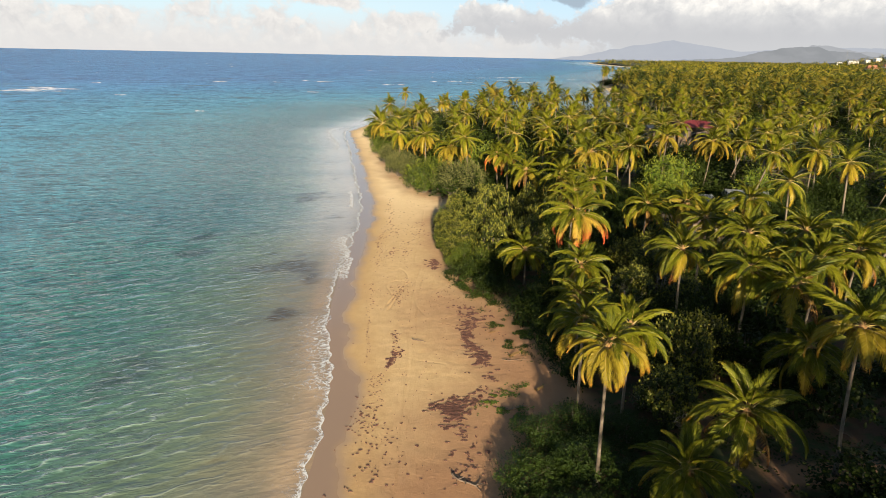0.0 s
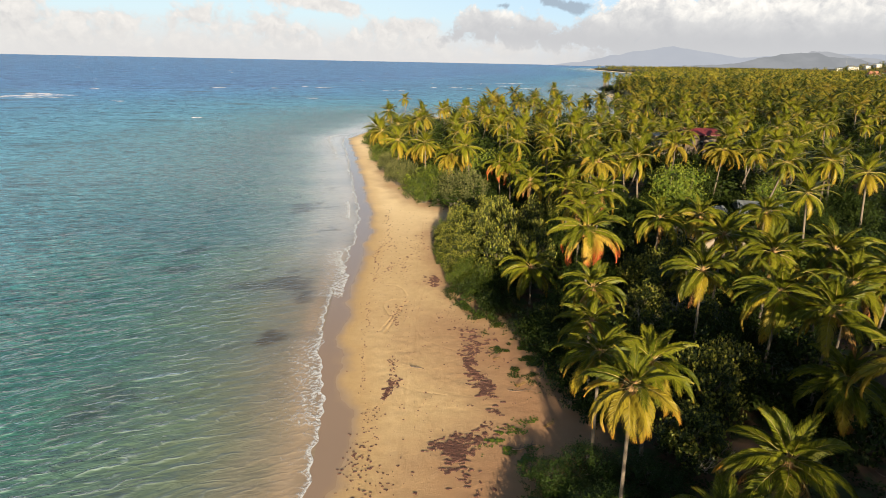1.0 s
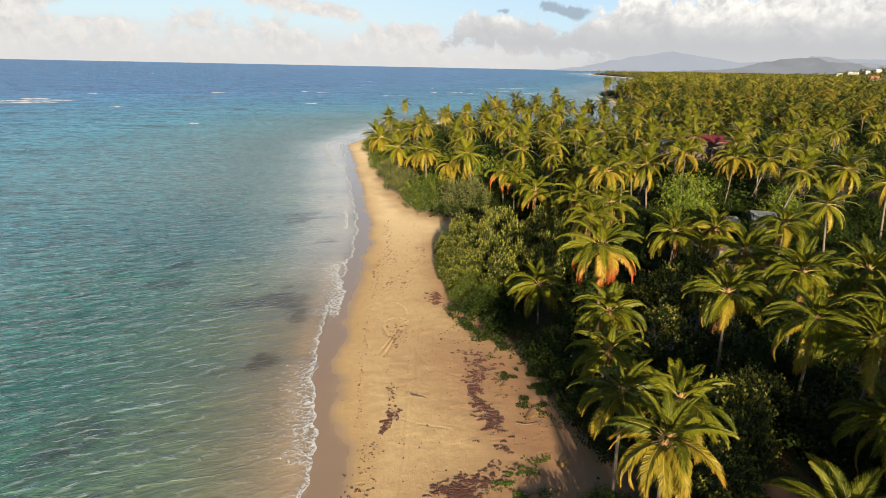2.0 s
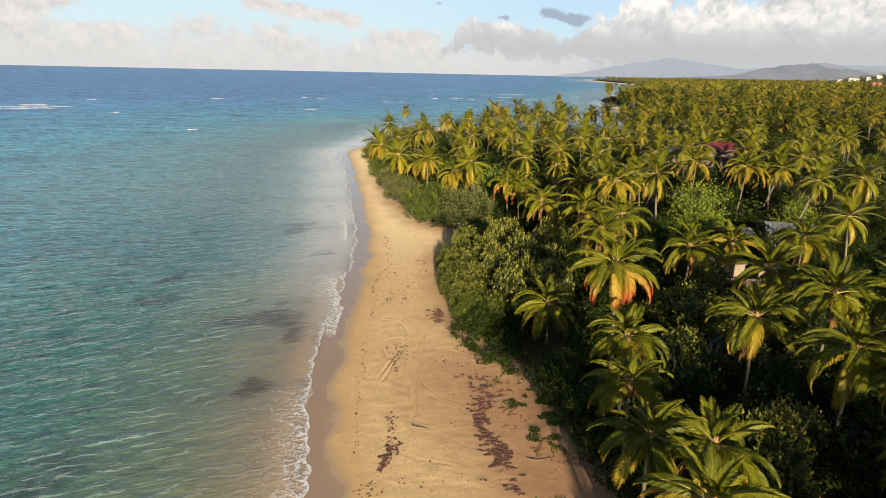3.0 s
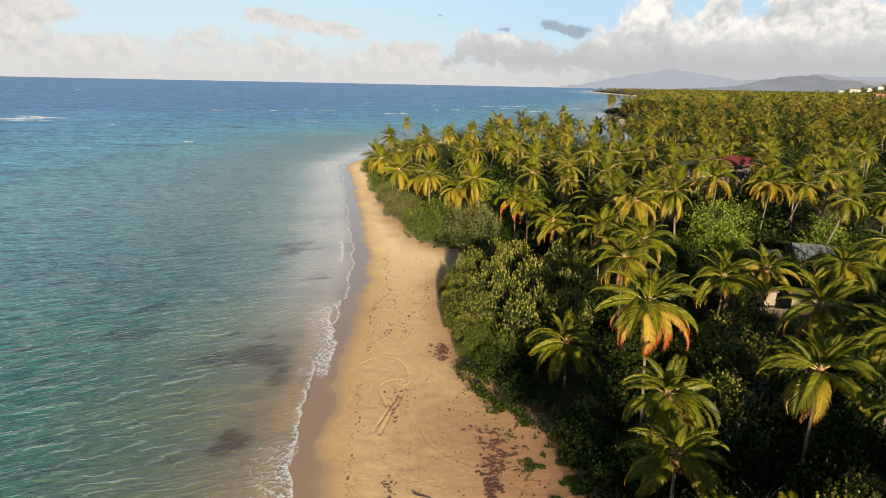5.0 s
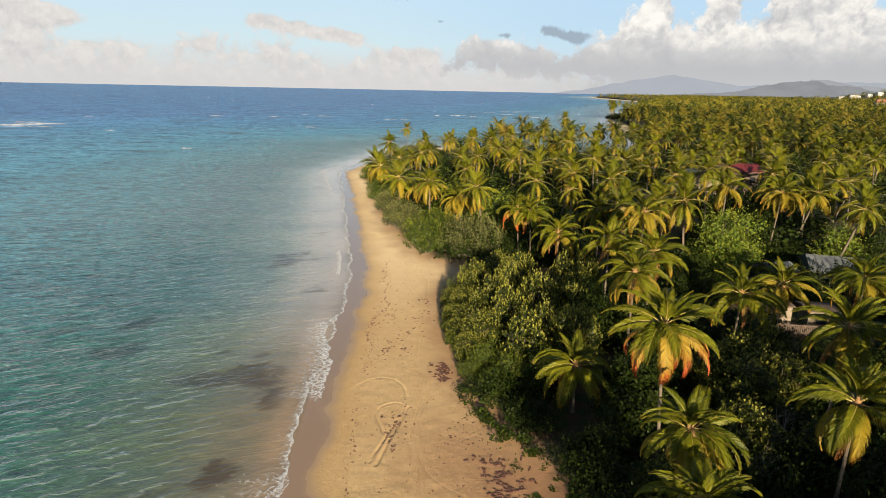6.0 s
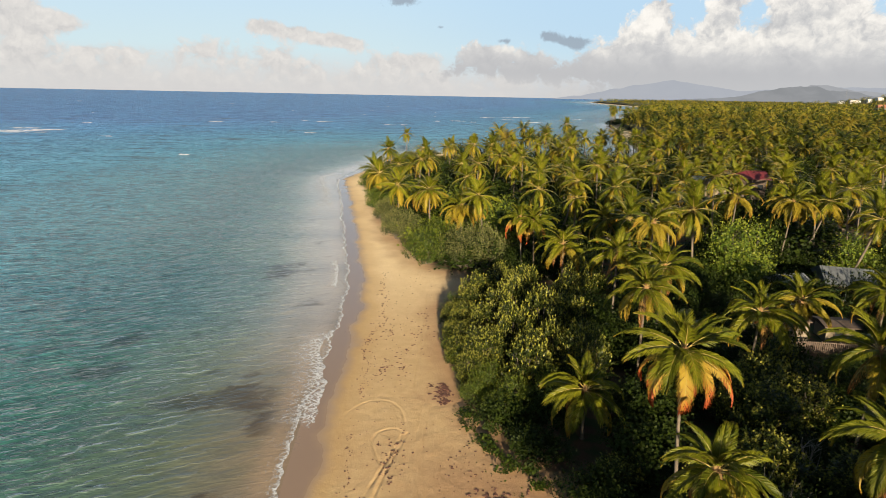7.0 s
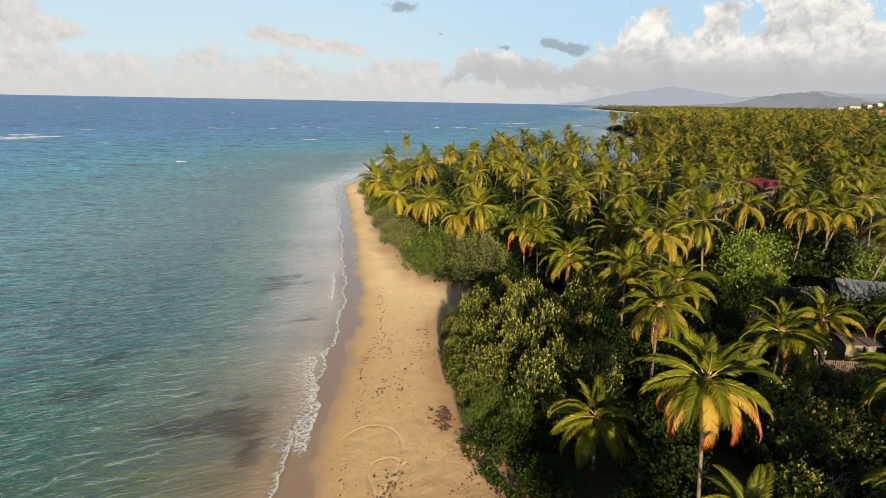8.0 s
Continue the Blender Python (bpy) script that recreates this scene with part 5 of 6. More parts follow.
# the low dark thicket at the near corner of the beach
for x, y, rr, hh in ((8.0, 36.5, 2.4, 2.6), (11.5, 38.0, 2.6, 3.2), (7.0, 31.5, 3.2, 2.8), (11.5, 32.5, 3.4, 3.4), (6.5, 27.0, 3.2, 2.8), (10.5, 26.5, 3.4, 3.0), (15.5, 36.5, 2.8, 3.0), (15.0, 29.5, 3.0, 3.0)):
    THICKET.put(x, y, rr, hh * 0.72)
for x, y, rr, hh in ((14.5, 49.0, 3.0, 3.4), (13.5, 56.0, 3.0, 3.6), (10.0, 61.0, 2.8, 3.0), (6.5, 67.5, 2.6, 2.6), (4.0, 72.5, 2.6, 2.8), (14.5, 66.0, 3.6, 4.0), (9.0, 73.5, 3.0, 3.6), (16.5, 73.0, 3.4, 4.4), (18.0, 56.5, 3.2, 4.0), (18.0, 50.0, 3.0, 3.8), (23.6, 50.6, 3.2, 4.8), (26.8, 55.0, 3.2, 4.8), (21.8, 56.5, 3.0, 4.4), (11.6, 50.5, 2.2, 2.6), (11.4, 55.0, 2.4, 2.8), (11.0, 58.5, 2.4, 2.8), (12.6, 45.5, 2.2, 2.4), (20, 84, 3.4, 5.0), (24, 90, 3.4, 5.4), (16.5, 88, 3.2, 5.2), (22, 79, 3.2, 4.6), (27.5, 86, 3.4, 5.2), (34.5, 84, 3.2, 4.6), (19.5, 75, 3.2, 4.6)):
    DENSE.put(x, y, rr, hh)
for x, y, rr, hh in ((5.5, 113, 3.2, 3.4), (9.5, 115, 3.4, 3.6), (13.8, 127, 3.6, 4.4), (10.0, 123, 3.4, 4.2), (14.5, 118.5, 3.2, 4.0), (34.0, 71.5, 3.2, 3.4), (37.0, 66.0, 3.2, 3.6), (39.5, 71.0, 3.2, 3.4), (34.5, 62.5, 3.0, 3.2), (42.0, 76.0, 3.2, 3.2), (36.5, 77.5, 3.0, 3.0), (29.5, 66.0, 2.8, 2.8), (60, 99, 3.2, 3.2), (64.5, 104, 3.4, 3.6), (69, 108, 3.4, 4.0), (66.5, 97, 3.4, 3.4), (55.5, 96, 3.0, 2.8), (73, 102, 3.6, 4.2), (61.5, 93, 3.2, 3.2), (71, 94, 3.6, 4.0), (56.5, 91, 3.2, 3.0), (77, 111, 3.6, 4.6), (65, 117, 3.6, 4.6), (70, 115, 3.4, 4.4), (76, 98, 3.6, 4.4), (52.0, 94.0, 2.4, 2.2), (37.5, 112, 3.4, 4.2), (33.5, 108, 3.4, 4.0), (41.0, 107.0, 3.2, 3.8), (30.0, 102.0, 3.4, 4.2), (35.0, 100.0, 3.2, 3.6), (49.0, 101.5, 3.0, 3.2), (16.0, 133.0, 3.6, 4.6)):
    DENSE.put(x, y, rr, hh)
for x, y, rr, hh in ((47.0, 120.5, 5.0, 11.0), (43.0, 117.0, 4.4, 9.4), (45.0, 114.5, 3.6, 6.5), (62.0, 116.0, 4.0, 8.5), (5.0, 146.0, 5.5, 8.5), (0.0, 160.0, 5.5, 8.0), (12.0, 155.0, 5.0, 8.5), (8.0, 138.0, 4.8, 7.6), (-2.0, 147.0, 4.4, 7.0), (16.5, 146.5, 5.0, 8.2)):
    LEAFY.put(x, y, rr, hh)
TAKEN = [(24.2, 53.7), (26, 34), (30, 38), (29, 34), (33, 36), (26, 38), (22.5, 34)]
for x, y in wander(130, 14, 130, 3.5, 7.0, TAKEN):
    if x > 16:
        (DENSE if rng.random() < 0.45 else SCRUB).put(x, y, rng.uniform(2.8, 4.2), rng.uniform(2.6, 4.2 + 0.025 * y))
for x, y, rr, hh in ((45, 84, 3.0, 2.2), (49, 83, 3.0, 2.4), (41, 83, 3.0, 2.2), (54, 88, 3.4, 3.6), (35.5, 89.5, 2.8, 3.4), (45.0, 104.5, 3.2, 5.0), (50, 104, 3.4, 4.6), (57, 104, 3.8, 5.0), (62, 108, 3.8, 4.6)):
    DENSE.put(x, y, rr, hh)
for x, y, rr, hh in ((56, 157, 3.8, 7.6), (61, 156, 3.6, 7.0), (66, 157, 3.6, 7.6), (72, 159, 3.8, 8.2), (60, 147, 4.2, 8.0), (66, 149, 4.2, 8.2), (53, 162, 3.8, 8.4)):
    FAR_DARK.put(x, y, rr, hh)
for x, y in wander(230, 120, 320, 5.2, 4.5, TAKEN):
    (FAR_BRIGHT if rng.random() < 0.38 else FAR_DARK).put(x, y, rng.uniform(4.2, 5.6), rng.uniform(4.5, 8.2))
for x, y in wander(60, 140, 275, 4.6, 4.0, TAKEN, 0.12):
    (FAR_BRIGHT if rng.random() < 0.45 else FAR_DARK).put(x, y, rng.uniform(4.0, 5.2), rng.uniform(5.0, 7.8))
# tall scrub behind the camera, whose shade lies over the grove floor
for i in (0, 0.6, 4, 5, 6, 7):
    SCRUB.put(18 + 5.5 * i, 12 + 1.5 * math.sin(i * 1.3), 4.4, (10.8 if i < 1 else 9.5) + 0.8 * math.sin(i * 2.9))
for x, y in ((24, 6), (41, 9), (46, 5), (22, 2), (30, 1)):
    SCRUB.put(x, y, 4.2, 7.0)
for x, y in ((157, 658), (163, 664), (168, 676), (170, 688), (175, 700), (178, 712), (204, 722), (212, 712), (214, 702), (186, 722), (194, 718)):
    FAR_DARK.put(x, y, 5.5, 5.0)
# low palms among the shrubs of the point
for x, y in ((-13.5, 160.0), (-22.7, 191.0), (-20.0, 179.5), (-17.0, 200.0)):
    mid_palm(x, y, 8.8, 1.25)
mid_palm(-23.2, 232.0, 10.4, 1.2)
for x, y in ((-27, 244), (-22, 248), (-16, 246), (-10, 250), (-24, 258), (-17, 258), (-10, 262), (-3, 262), (-22, 270), (-14, 272), (-6, 274), (2, 276), (-20, 284), (-11, 286), (-3, 290), (6, 292), (-14, 238), (-18, 240)):
    (ROUND if (x + y) % 3 else SILVER).put(x, y, 5.0, 3.4)

# ------------------------------------------------------------- houses
def box_bm(bm, x0, x1, y0, y1, z0, z1):
    v = [bm.verts.new(p) for p in ((x0, y0, z0), (x1, y0, z0), (x1, y1, z0), (x0, y1, z0), (x0, y0, z1), (x1, y0, z1), (x1, y1, z1), (x0, y1, z1))]
    for f in ((0, 3, 2, 1), (4, 5, 6, 7), (0, 1, 5, 4), (1, 2, 6, 5), (2, 3, 7, 6), (3, 0, 4, 7)):
        bm.faces.new([v[i] for i in f])


def boxes(name, mat, parent, spans, label=""):
    bm = bmesh.new()
    for s in spans:
        box_bm(bm, *s)
    return child(name, from_bm(name, bm, mat), parent, label=label)


def roof_bm(w_, d, z, rise, over, hip=0.0, thick=0.14):
    """A pitched roof over a w_ by d house, its ridge along x; hip: how far the ridge stops short of the ends."""
    bm = bmesh.new()
    x, y = w_ / 2 + over, d / 2 + over
    ring = []
    for dz in (0, thick):
        a = [bm.verts.new(p) for p in ((-x, -y, z + dz), (x, -y, z + dz), (x, y, z + dz), (-x, y, z + dz))]
        r = [bm.verts.new(p) for p in ((-x + hip, 0, z + rise + dz), (x - hip, 0, z + rise + dz))]
        ring.append((a, r))
    (a, r), (b, q) = ring
    for f in ((b[0], b[1], q[1], q[0]), (b[2], b[3], q[0], q[1]), (b[1], b[2], q[1]), (b[3], b[0], q[0]),
              (a[1], a[0], r[0], r[1]), (a[3], a[2], r[1], r[0]), (a[2], a[1], r[1]), (a[0], a[3], r[0]),
              (a[0], a[1], b[1], b[0]), (a[1], a[2], b[2], b[1]), (a[2], a[3], b[3], b[2]), (a[3], a[0], b[0], b[3])):
        bm.faces.new(f)
    return bm


def seams(parent, w_, d, z, rise, over, mat):
    """Standing ribs of a sheet roof, on the slope that faces the beach."""
    bm = bmesh.new()
    y = d / 2 + over
    for x in np.arange(-w_ / 2 - over + 0.3, w_ / 2 + over, 0.9):
        v = [bm.verts.new(p) for p in ((x - 0.03, -y, z + 0.16), (x + 0.03, -y, z + 0.16), (x + 0.03, 0, z + rise + 0.16), (x - 0.03, 0, z + rise + 0.16),
                                       (x - 0.03, -y, z + 0.21), (x + 0.03, -y, z + 0.21), (x + 0.03, 0, z + rise + 0.21), (x - 0.03, 0, z + rise + 0.21))]
        for f in ((4, 5, 6, 7), (0, 1, 5, 4), (1, 2, 6, 5), (3, 0, 4, 7)):
            bm.faces.new([v[i] for i in f])
    child("roof_rib", from_bm("roof_rib", bm, mat), parent)


def house(name, x, y, z, turn, w_, d, h, rise, wall, roof_mat, label, windows=3, over=0.6, hip=0.0, storeys=1, ribs=False, frames=M_WHITE):
    root = new(name)
    root.matrix_basis = pose(x, y, z, 0, 0, turn)
    boxes("wall", wall, root, [(-w_ / 2, w_ / 2, -d / 2, d / 2, -5.0, h)])
    r = child("roof", from_bm("roof", roof_bm(w_, d, h, rise, over, hip), roof_mat), root)
    if hip == 0.0:
        bm = bmesh.new()
        for sx in (-1, 1):
            for k in (-0.04, 0.04):
                v = [bm.verts.new((sx * (w_ / 2 - 0.1) + k, yy_, zz_)) for yy_, zz_ in ((-d / 2, h), (d / 2, h), (0, h + rise * 0.96))]
                bm.faces.new(v)
        child("gable", from_bm("gable", bm, wall), root)
    if ribs:
        seams(r, w_, d, h, rise, over, roof_mat)
    for s in range(storeys):
        zc = h * (s + 0.5) / storeys
        for i in range(windows):
            cx_ = w_ * ((i + 0.5) / windows - 0.5)
            win = boxes("window", frames, root, [(cx_ - 0.75, cx_ - 0.62, -d / 2 - 0.06, -d / 2 + 0.05, zc - 0.7, zc + 0.7), (cx_ + 0.62, cx_ + 0.75, -d / 2 - 0.06, -d / 2 + 0.05, zc - 0.7, zc + 0.7),
                                                   (cx_ - 0.75, cx_ + 0.75, -d / 2 - 0.06, -d / 2 + 0.05, zc + 0.6, zc + 0.72), (cx_ - 0.8, cx_ + 0.8, -d / 2 - 0.12, -d / 2 + 0.05, zc - 0.78, zc - 0.66)])
            boxes("pane", M_GLASS, win, [(cx_ - 0.62, cx_ + 0.62, -d / 2 - 0.02, -d / 2 + 0.05, zc - 0.66, zc + 0.6)])
    return tagged(root, label, "house", group="houses among the palms")


# dark wall colour stands in for the shade of a veranda
house("villa", 65.9, 164.5, 4.6, -4, 7.8, 6.0, 7.0, 1.5, M_TIMBER, M_REDROOF, "house with shade-dark walls and a dark red sheet-metal roof", 3, 0.7, storeys=2, ribs=True, frames=M_TIMBER)
house("annex", 57.6, 164.0, 4.2, -4, 7.2, 4.8, 7.0, 0.5, M_CREAM, M_GREYROOF, "cream-walled annex with a flat grey roof", 3, 0.4, frames=M_TIMBER)
house("cottage", 57.2, 110.0, 0.8, -16, 6.2, 7.0, 3.0, 1.6, M_CREAM, M_GREYROOF, "pale cottage with a pale grey metal roof", 2, 0.7, ribs=True)
house("cottage", 48.4, 109.0, 0.8, 14, 3.4, 4.5, 2.6, 1.2, M_PLASTER, M_GREYROOF, "small white cottage with a grey roof", 1, 0.5, ribs=True)
house("cottage", 46.4, 94.4, 0.7, -6, 3.2, 3.0, 2.0, 0.3, M_CREAM, M_TIMBER, "pale-walled shed under a dark flat roof", 1, 0.45, frames=M_TIMBER)
house("cottage", 41.7, 94.4, 0.7, 8, 1.6, 2.4, 2.4, 0.3, M_CREAM, M_TIMBER, "narrow pale outbuilding beside the fence", 0, 0.2)


def fence(x0, y0, x1, y1, posts):
    root = new("garden_fence")
    root.location = (x0, y0, 0.75)
    ang = math.degrees(math.atan2(y1 - y0, x1 - x0))
    root.rotation_euler = (0, 0, radians(ang))
    ln = math.hypot(x1 - x0, y1 - y0)
    for i in range(posts):
        x = ln * i / (posts - 1)
        boxes("post", M_TIMBER, root, [(x - 0.06, x + 0.06, -0.06, 0.06, -0.4, 1.5)])
    for z in (0.4, 1.3):
        boxes("rail", M_TIMBER, root, [(0, ln, -0.12, -0.07, z - 0.05, z + 0.05)])
    k = int(ln / 0.22)
    for i in range(k):
        x = ln * (i + 0.5) / k
        boxes("slat", M_TIMBER, root, [(x - 0.08, x + 0.08, -0.16, -0.13, 0.05, 1.45)])
    return tagged(root, "dark weathered wooden garden fence", "fence")


fence(38.2, 89.9, 50.0, 88.9, 7)

# white beach pavilion across the bay
root = new("pavilion")
root.location = (189.5, 696, 0.2)
boxes("roof", M_WHITE, root, [(-8.5, 8.5, -4.6, 4.6, 3.6, 4.3)], "flat white roof")
for px_ in (-8, -2.8, 2.8, 8):
    for py_ in (-4.3, 4.3):
        boxes("post", M_WHITE, root, [(px_ - 0.2, px_ + 0.2, py_ - 0.2, py_ + 0.2, -0.3, 3.6)])
boxes("back_wall", M_TIMBER, root, [(-8, 8, 3.6, 4.0, -0.3, 3.6)])
tagged(root, "white flat-roofed pavilion on a far beach", "pavilion")

# the hill villas and the orange-roofed resort
for x, y, zz, w_, h, k in ((1430, 2380, 0, 20, 7, 0), (1475, 2370, 6, 34, 8, 0), (1520, 2360, 10, 16, 8, 0), (1565, 2372, 26, 22, 8, 0), (1600, 2365, 17, 26, 8, 0), (1650, 2380, 24, 30, 9, 0), (1700, 2370, 22, 26, 8, 0), (1450, 2350, 4, 14, 7, 0)):
    zg = float(land_z(np.array([x]), np.array([y]))[0]) + 4
    house("hillside_villa", x, y, zg, 10 * math.sin(x), w_, 16, h, 3, M_VILLA, M_VILLA, "large white villa on the wooded hillside", 6, 0.5, 3.0, 2)
for x, y, w_, h in ((640, 975, 18, 12), (668, 968, 22, 11), (700, 975, 26, 12), (735, 985, 24, 12), (536, 985, 12, 8), (690, 1010, 20, 14)):
    zg = float(land_z(np.array([x]), np.array([y]))[0])
    house("resort_house", x, y, zg, 8 * math.sin(x * 2), w_, 12, h, 5, M_VILLA, M_TILE, "white resort house with an orange tiled roof", 5, 0.8, 4.0, 3)

# slim mast on the hills
bm = bmesh.new()
box_bm(bm, -0.4, 0.4, -0.4, 0.4, 0, 45)
tagged(new("radio_mast", from_bm("radio_mast", bm, M_GREYROOF)), "thin pale radio mast on the hill", "mast").matrix_basis = pose(2380, 3900, 40)

# ------------------------------------------------------------- what lies on the sand
def top_z(x, y):
    return land_z(np.asarray(x), np.asarray(y))


def weed_patch(name, centres, label, category="seaweed"):
    """Dark clumps of dried weed: (x, y, spread x, spread y, count, size)."""
    vs, fs, k = [], [], 0
    for x, y, sx_, sy_, count, size in centres:
        px_, py_ = [], []
        while len(px_) < count * 2:
            a, b, turn = rng.normal(x, sx_), rng.normal(y, sy_), rng.normal(0.3, 0.7)
            for _ in range(int(rng.integers(1, 7 if size > 0.15 else 3))):
                px_.append(a), py_.append(b)
                turn += rng.normal(0, 0.9)
                a, b = a + 0.75 * size * math.cos(turn), b + 0.75 * size * math.sin(turn)
        pz_ = top_z(px_, py_)
        for a, b, c in zip(px_, py_, pz_):
            m = 7
            r0 = 0.82 * size * rng.uniform(0.3, 1.35)
            ang = np.linspace(0, 2 * np.pi, m, endpoint=False) + rng.uniform(0, 1)
            rr = r0 * rng.uniform(0.3, 1.2, m)
            el_ = rng.uniform(0.6, 2.2)
            ring = np.stack([a + rr * np.cos(ang) * el_, b + rr * np.sin(ang), np.full(m, c - 0.03)], 1)
            inner = np.stack([a + 0.55 * rr * np.cos(ang) * el_, b + 0.55 * rr * np.sin(ang), c + 0.03 + 0.15 * r0 * rng.uniform(0.3, 1.0, m)], 1)
            vs.append(np.concatenate([ring, inner, [[a, b, c + 0.03 + 0.15 * r0]]]))
            fs += [(k + i, k + (i + 1) % m, k + m + (i + 1) % m, k + m + i) for i in range(m)]
            fs += [(k + m + i, k + m + (i + 1) % m, k + 2 * m) for i in range(m)]
            k += 2 * m + 1
    ob = new(name, mesh_of(name, np.concatenate(vs), fs, [M_WEED]))
    return tagged(ob, label, category, group="seaweed on the beach", kind="stuff")


weed_patch("seaweed", [(1.4, 40.6, 0.45, 0.6, 150, 0.26), (0.1, 41.2, 0.5, 0.25, 60, 0.2), (2.6, 42.0, 0.9, 0.45, 80, 0.2), (3.8, 43.6, 0.6, 0.5, 26, 0.16), (1.2, 38.0, 0.5, 0.6, 34, 0.2),
                       (2.6, 35.3, 0.8, 1.2, 34, 0.16), (2.4, 32.5, 0.9, 1.2, 26, 0.14)], "big dark red-brown heap of dried seaweed")
weed_patch("seaweed", [(3.1, 58.6, 0.5, 1.3, 90, 0.2), (2.6, 55.0, 0.4, 1.0, 80, 0.22), (3.2, 52.3, 0.4, 0.9, 60, 0.2), (4.1, 49.9, 0.4, 0.7, 100, 0.24), (4.9, 46.0, 0.6, 0.9, 26, 0.18),
                       (2.3, 62.3, 0.9, 0.7, 34, 0.18), (4.0, 61.0, 1.0, 0.8, 24, 0.16), (5.0, 57.0, 0.9, 1.6, 24, 0.14)], "scattered dark dried seaweed below the shrubs")
weed_patch("seaweed", [(-5.0, 49.4, 0.25, 0.9, 44, 0.17), (-4.5, 51.4, 0.25, 0.8, 26, 0.15), (-5.0, 54.6, 0.3, 0.9, 22, 0.13), (-6.0, 45.0, 0.5, 2.0, 34, 0.1), (-6.3, 39.4, 0.7, 2.2, 50, 0.11),
                       (-5.2, 34.0, 0.8, 2.6, 46, 0.12), (-3.7, 36.9, 0.8, 1.8, 16, 0.14), (-2.4, 33.6, 1.0, 2.0, 14, 0.13)], "thin winding tide line of dark seaweed")
weed_patch("seaweed", [(-1.7, 78.2, 0.4, 1.1, 110, 0.2), (-5.6, 67.4, 0.6, 1.8, 46, 0.11), (-6.2, 85.0, 0.5, 2.0, 26, 0.12), (-8.0, 84.0, 0.4, 1.6, 26, 0.12), (-8.6, 94.0, 0.6, 2.4, 20, 0.12),
                       (-5.5, 92.0, 1.2, 5.0, 30, 0.12), (-9.9, 82.5, 0.25, 3.5, 34, 0.08), (-10.6, 96.0, 0.3, 6.0, 30, 0.09), (-4.0, 100.0, 0.8, 4.0, 16, 0.14)], "small crumbs of dark seaweed on the upper beach")
weed_patch("seaweed", [(-2.0, 46.0, 2.2, 6.0, 46, 0.07), (-3.0, 60.0, 2.6, 9.0, 60, 0.07), (-7.0, 76.0, 2.4, 9.0, 70, 0.07), (-8.0, 108.0, 2.6, 9.0, 40, 0.10), (1.0, 66.0, 1.2, 3.0, 40, 0.1)], "fine scattered bits of seaweed")


def tide_line(line, wide, size, count):
    """Crumbs of weed strewn along a meandering line: centres for weed_patch."""
    c = along(line, sum(math.hypot(b[0] - a[0], b[1] - a[1]) for a, b in zip(line[:-1], line[1:])) / count)
    return [(x + 1.1 * noise.noise((y * 0.35, 3.1, 0)), y, wide, 0.35, 3, size * rng.uniform(0.6, 1.3)) for x, y in c]


weed_patch("seaweed", tide_line([(-12.0, 120.0), (-11.2, 110.0), (-9.3, 97.8), (-10.9, 93.4), (-10.8, 86.9), (-8.3, 83.6), (-9.5, 80.8), (-9.8, 77.5)], 0.10, 0.10, 44)
           + tide_line([(-9.8, 70.9), (-8.9, 66.9), (-9.0, 64.8), (-8.2, 57.0), (-7.4, 50.0)], 0.10, 0.07, 24), "thin meandering line of dark weed crumbs")


def stick(x, y, length, turn, thick, twigs, label):
    pieces = []
    t = np.linspace(-0.5, 0.5, 9)
    pts = np.stack([t * length, 0.10 * length * np.sin(t * 5), np.full(9, thick * 0.8)], 1)
    pieces.append(tube(pts, thick * (1.1 - 0.8 * (t + 0.5)), 6))
    for i in range(twigs):
        a = pts[2 + i * 2 % 6]
        d = np.array([0.5, (-1) ** i * 0.7, 0.25]) * length * 0.28
        pieces.append(tube([a, a + d * 0.5, a + d], [thick * 0.5, thick * 0.35, thick * 0.1], 4))
    v, f = joined(pieces)
    ob = new("driftwood", mesh_of("driftwood", v, f, [M_DRIFT], smooth=True))
    ob.matrix_basis = pose(x, y, float(top_z([x], [y])[0]), 0, 0, turn)
    return tagged(ob, label, "driftwood")


stick(-2.4, 53.9, 1.6, -32, 0.06, 1, "dark driftwood stick lying on open sand")
stick(2.2, 31.3, 2.6, -48, 0.09, 4, "forked bleached branch on the sand")
stick(6.8, 41.0, 2.2, 10, 0.07, 3, "thin grey branch beside the vines")
stick(7.5, 49.6, 2.6, -8, 0.035, 3, "thin grey branch beside the vines")
for x, y, a, sc in ((6.2, 55.4, 160, 0.5), (8.2, 50.6, 190, 0.55), (25.5, 36.5, 40, 0.8), (27.5, 39.0, 75, 0.8), (9.8, 44.2, 200, 0.5)):
    z = float(top_z([x], [y])[0])
    ob = new("fallen_frond", DRY[0])
    ob.matrix_basis = pose(x, y, z + 0.9 * sc, 0, 18, a) @ Matrix.Diagonal((sc, sc, sc * 0.35, 1))
    tagged(ob, "dry brown palm frond fallen on the ground", "palm frond")


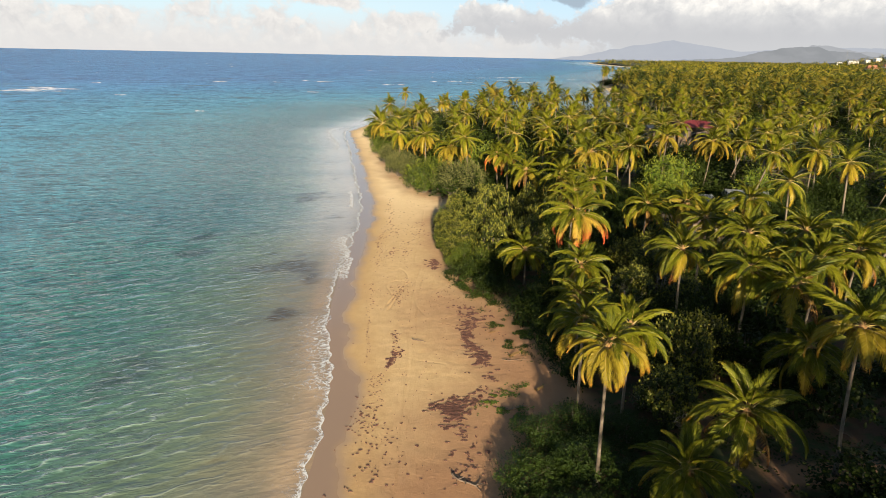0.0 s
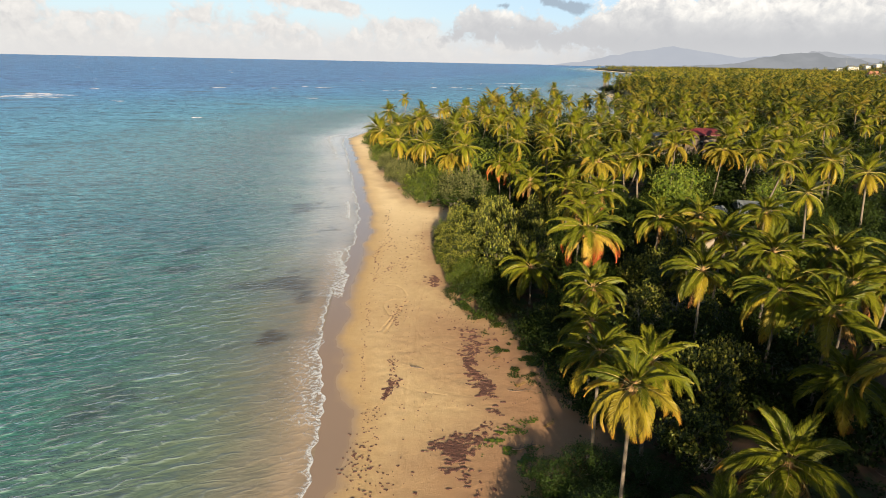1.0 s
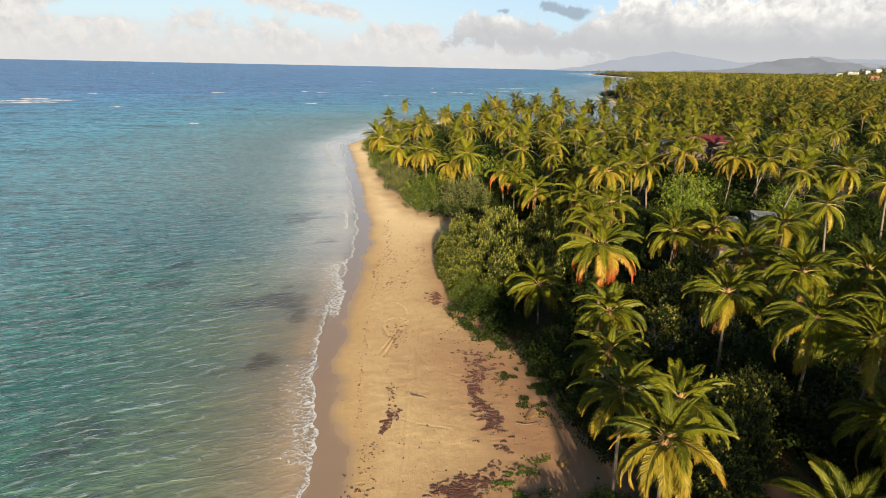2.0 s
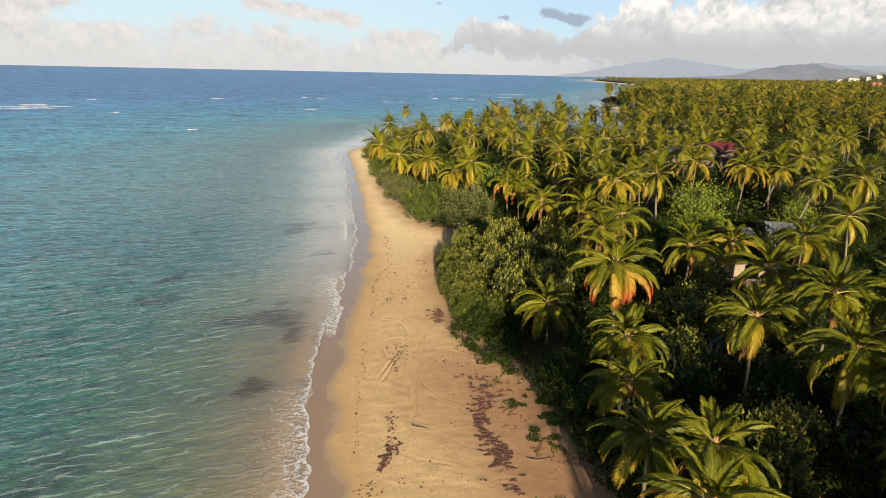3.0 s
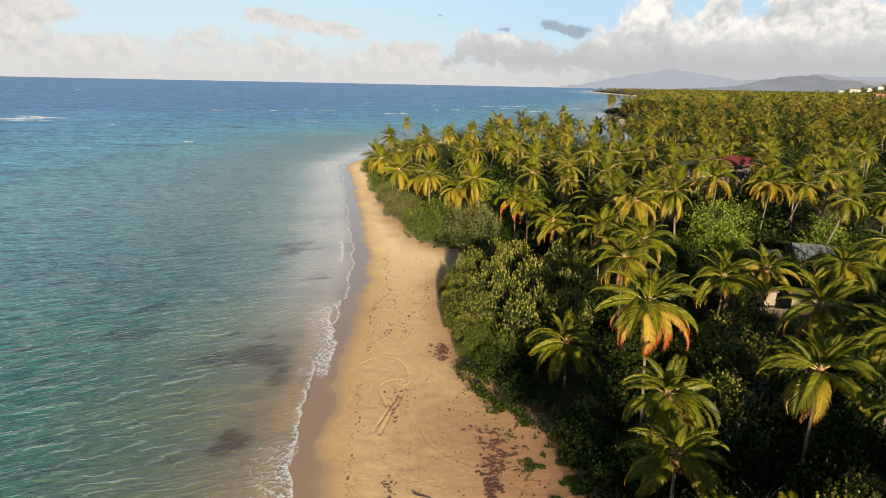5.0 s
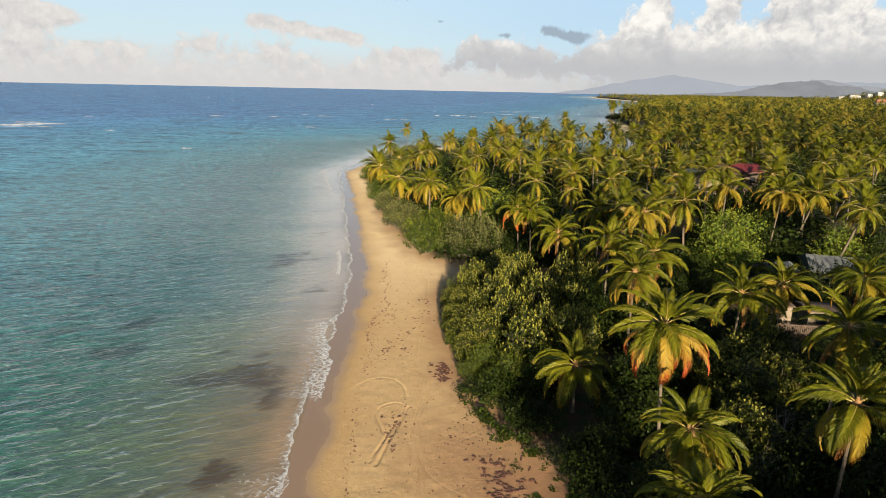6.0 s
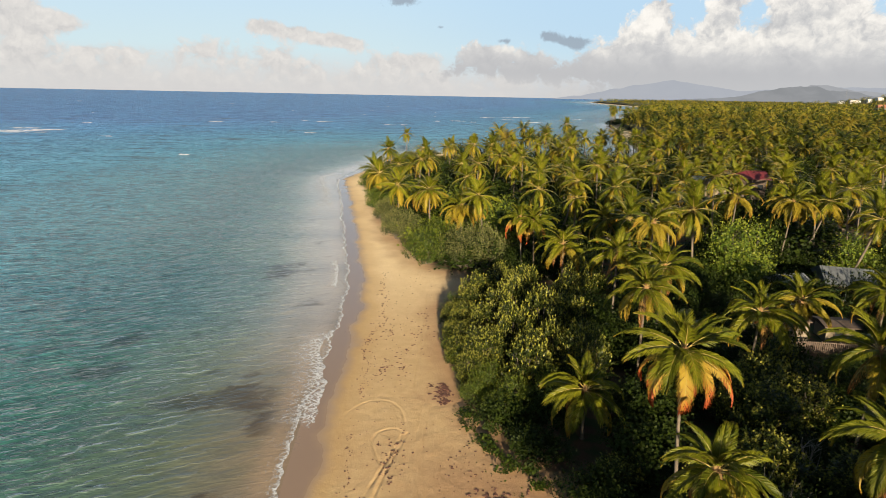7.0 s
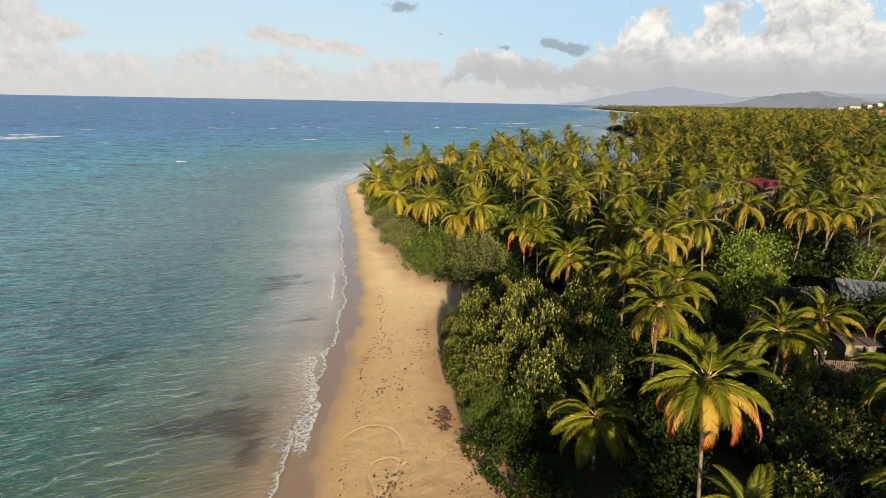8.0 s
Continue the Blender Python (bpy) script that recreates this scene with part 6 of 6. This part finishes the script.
def creeper(name, spots, leaf, label, mat=M_LEAFY, lift=0.05):
    """Ground creepers: leaves crowded along runners; (x, y, spread x, spread y, count)."""
    V = []
    for x, y, sx_, sy_, count in spots:
        px_, py_ = rng.normal(x, sx_, count), rng.normal(y, sy_, count)
        wave = np.array([noise.noise((a * 0.9, b * 0.9, 7.7)) for a, b in zip(px_, py_)])
        keep_ = wave > 0.12
        px_, py_ = px_[keep_], py_[keep_]
        c = np.stack([px_, py_, top_z(px_, py_) + rng.uniform(0.03, lift, len(px_))], 1)
        a = rng.uniform(0, 6.28, len(c))
        d = np.stack([np.cos(a), np.sin(a), rng.uniform(-0.05, 0.1 + lift, len(c))], 1)
        s = np.stack([-np.sin(a), np.cos(a), rng.normal(0, 0.3, len(c))], 1)
        ln = leaf * rng.uniform(0.6, 1.3, (len(c), 1))
        V.append(np.stack([c, c + d * ln * 0.55 + s * ln * 0.42, c + d * ln, c + d * ln * 0.55 - s * ln * 0.42], 1))
    V = np.concatenate(V).reshape(-1, 3)
    ob = new(name, mesh_of(name, V, np.arange(len(V)).reshape(-1, 4), [mat]))
    return tagged(ob, label, "creeper", kind="stuff")


creeper("beach_creeper", [(4.0, 40.2, 1.0, 0.12, 420), (5.6, 40.9, 0.9, 0.2, 620), (4.6, 41.9, 0.8, 0.10, 260), (6.6, 39.6, 0.5, 0.6, 500), (5.2, 43.0, 1.0, 0.10, 180), (7.0, 43.8, 0.9, 0.5, 200), (8.6, 44.6, 0.7, 0.4, 220)], 0.19, "green beach creeper runners reaching over the sand")
creeper("beach_creeper", [(6.0, 57.8, 0.5, 1.2, 420), (8.4, 55.4, 1.0, 1.6, 1200), (6.9, 53.0, 0.35, 1.2, 300), (8.8, 52.4, 0.3, 0.9, 200), (7.6, 59.0, 0.9, 1.2, 600), (5.4, 61.6, 0.6, 0.9, 260), (9.3, 57.5, 0.6, 1.6, 900), (8.6, 58.5, 1.4, 2.4, 1600), (9.6, 54.0, 0.9, 2.4, 1200), (7.2, 56.0, 0.8, 1.6, 900)], 0.17, "green beach creeper patch below the shrubs", M_BROAD)
creeper("beach_creeper", [(4.6, 65.6, 0.8, 1.0, 700), (2.4, 69.8, 0.7, 1.2, 800), (0.9, 73.6, 0.5, 1.2, 600), (6.2, 63.6, 0.7, 0.9, 600), (3.6, 67.6, 0.9, 1.0, 800)], 0.22, "bright low creeper along the shrub edge", M_BROAD, 0.5)
creeper("forest_floor_plants", [(26, 38, 6, 2.5, 3000), (30, 43, 5, 4, 2500), (20, 33, 4, 4, 2600), (36, 42, 5, 4, 2000)], 0.22, "low green weeds on the grove floor", M_DARK, 0.45)

def dead_shrub(x, y, wide, high, seed):
    """A leafless bush: pale bent limbs with bare twigs."""
    r = np.random.default_rng(seed)
    cen = np.stack([r.uniform(-wide, wide, 7), r.uniform(-wide, wide, 7), r.uniform(0.55, 1.0, 7) * high], 1)
    v, f = limbs_mesh(seed, cen, np.full(7, 0.45 * high), 0.055, 5)
    ob = new("dead_shrub", mesh_of("dead_shrub", v, f, [M_DEADWOOD], smooth=True))
    ob.location = (x, y, float(top_z([x], [y])[0]))
    return tagged(ob, "leafless pale grey shrub with bare twigs", "shrub", group="dead shrubs in the grove")


for i, (x, y, wd, hg) in enumerate(((26.2, 64.0, 1.4, 3.6), (19.8, 38.6, 1.8, 2.2), (21.4, 58.6, 1.2, 3.8), (19.5, 47.5, 1.3, 4.6), (17.6, 41.0, 1.0, 2.4))):
    dead_shrub(x, y, wd, hg, 300 + i)

# flotsam in the grove
for x, y, a in ((26.5, 34.0, 20), (28.0, 37.5, 70), (24.6, 35.4, 140), (33.0, 38.0, 100)):
    stick(x, y, 1.6, a, 0.05, 2, "pale dead branch on the grove floor")
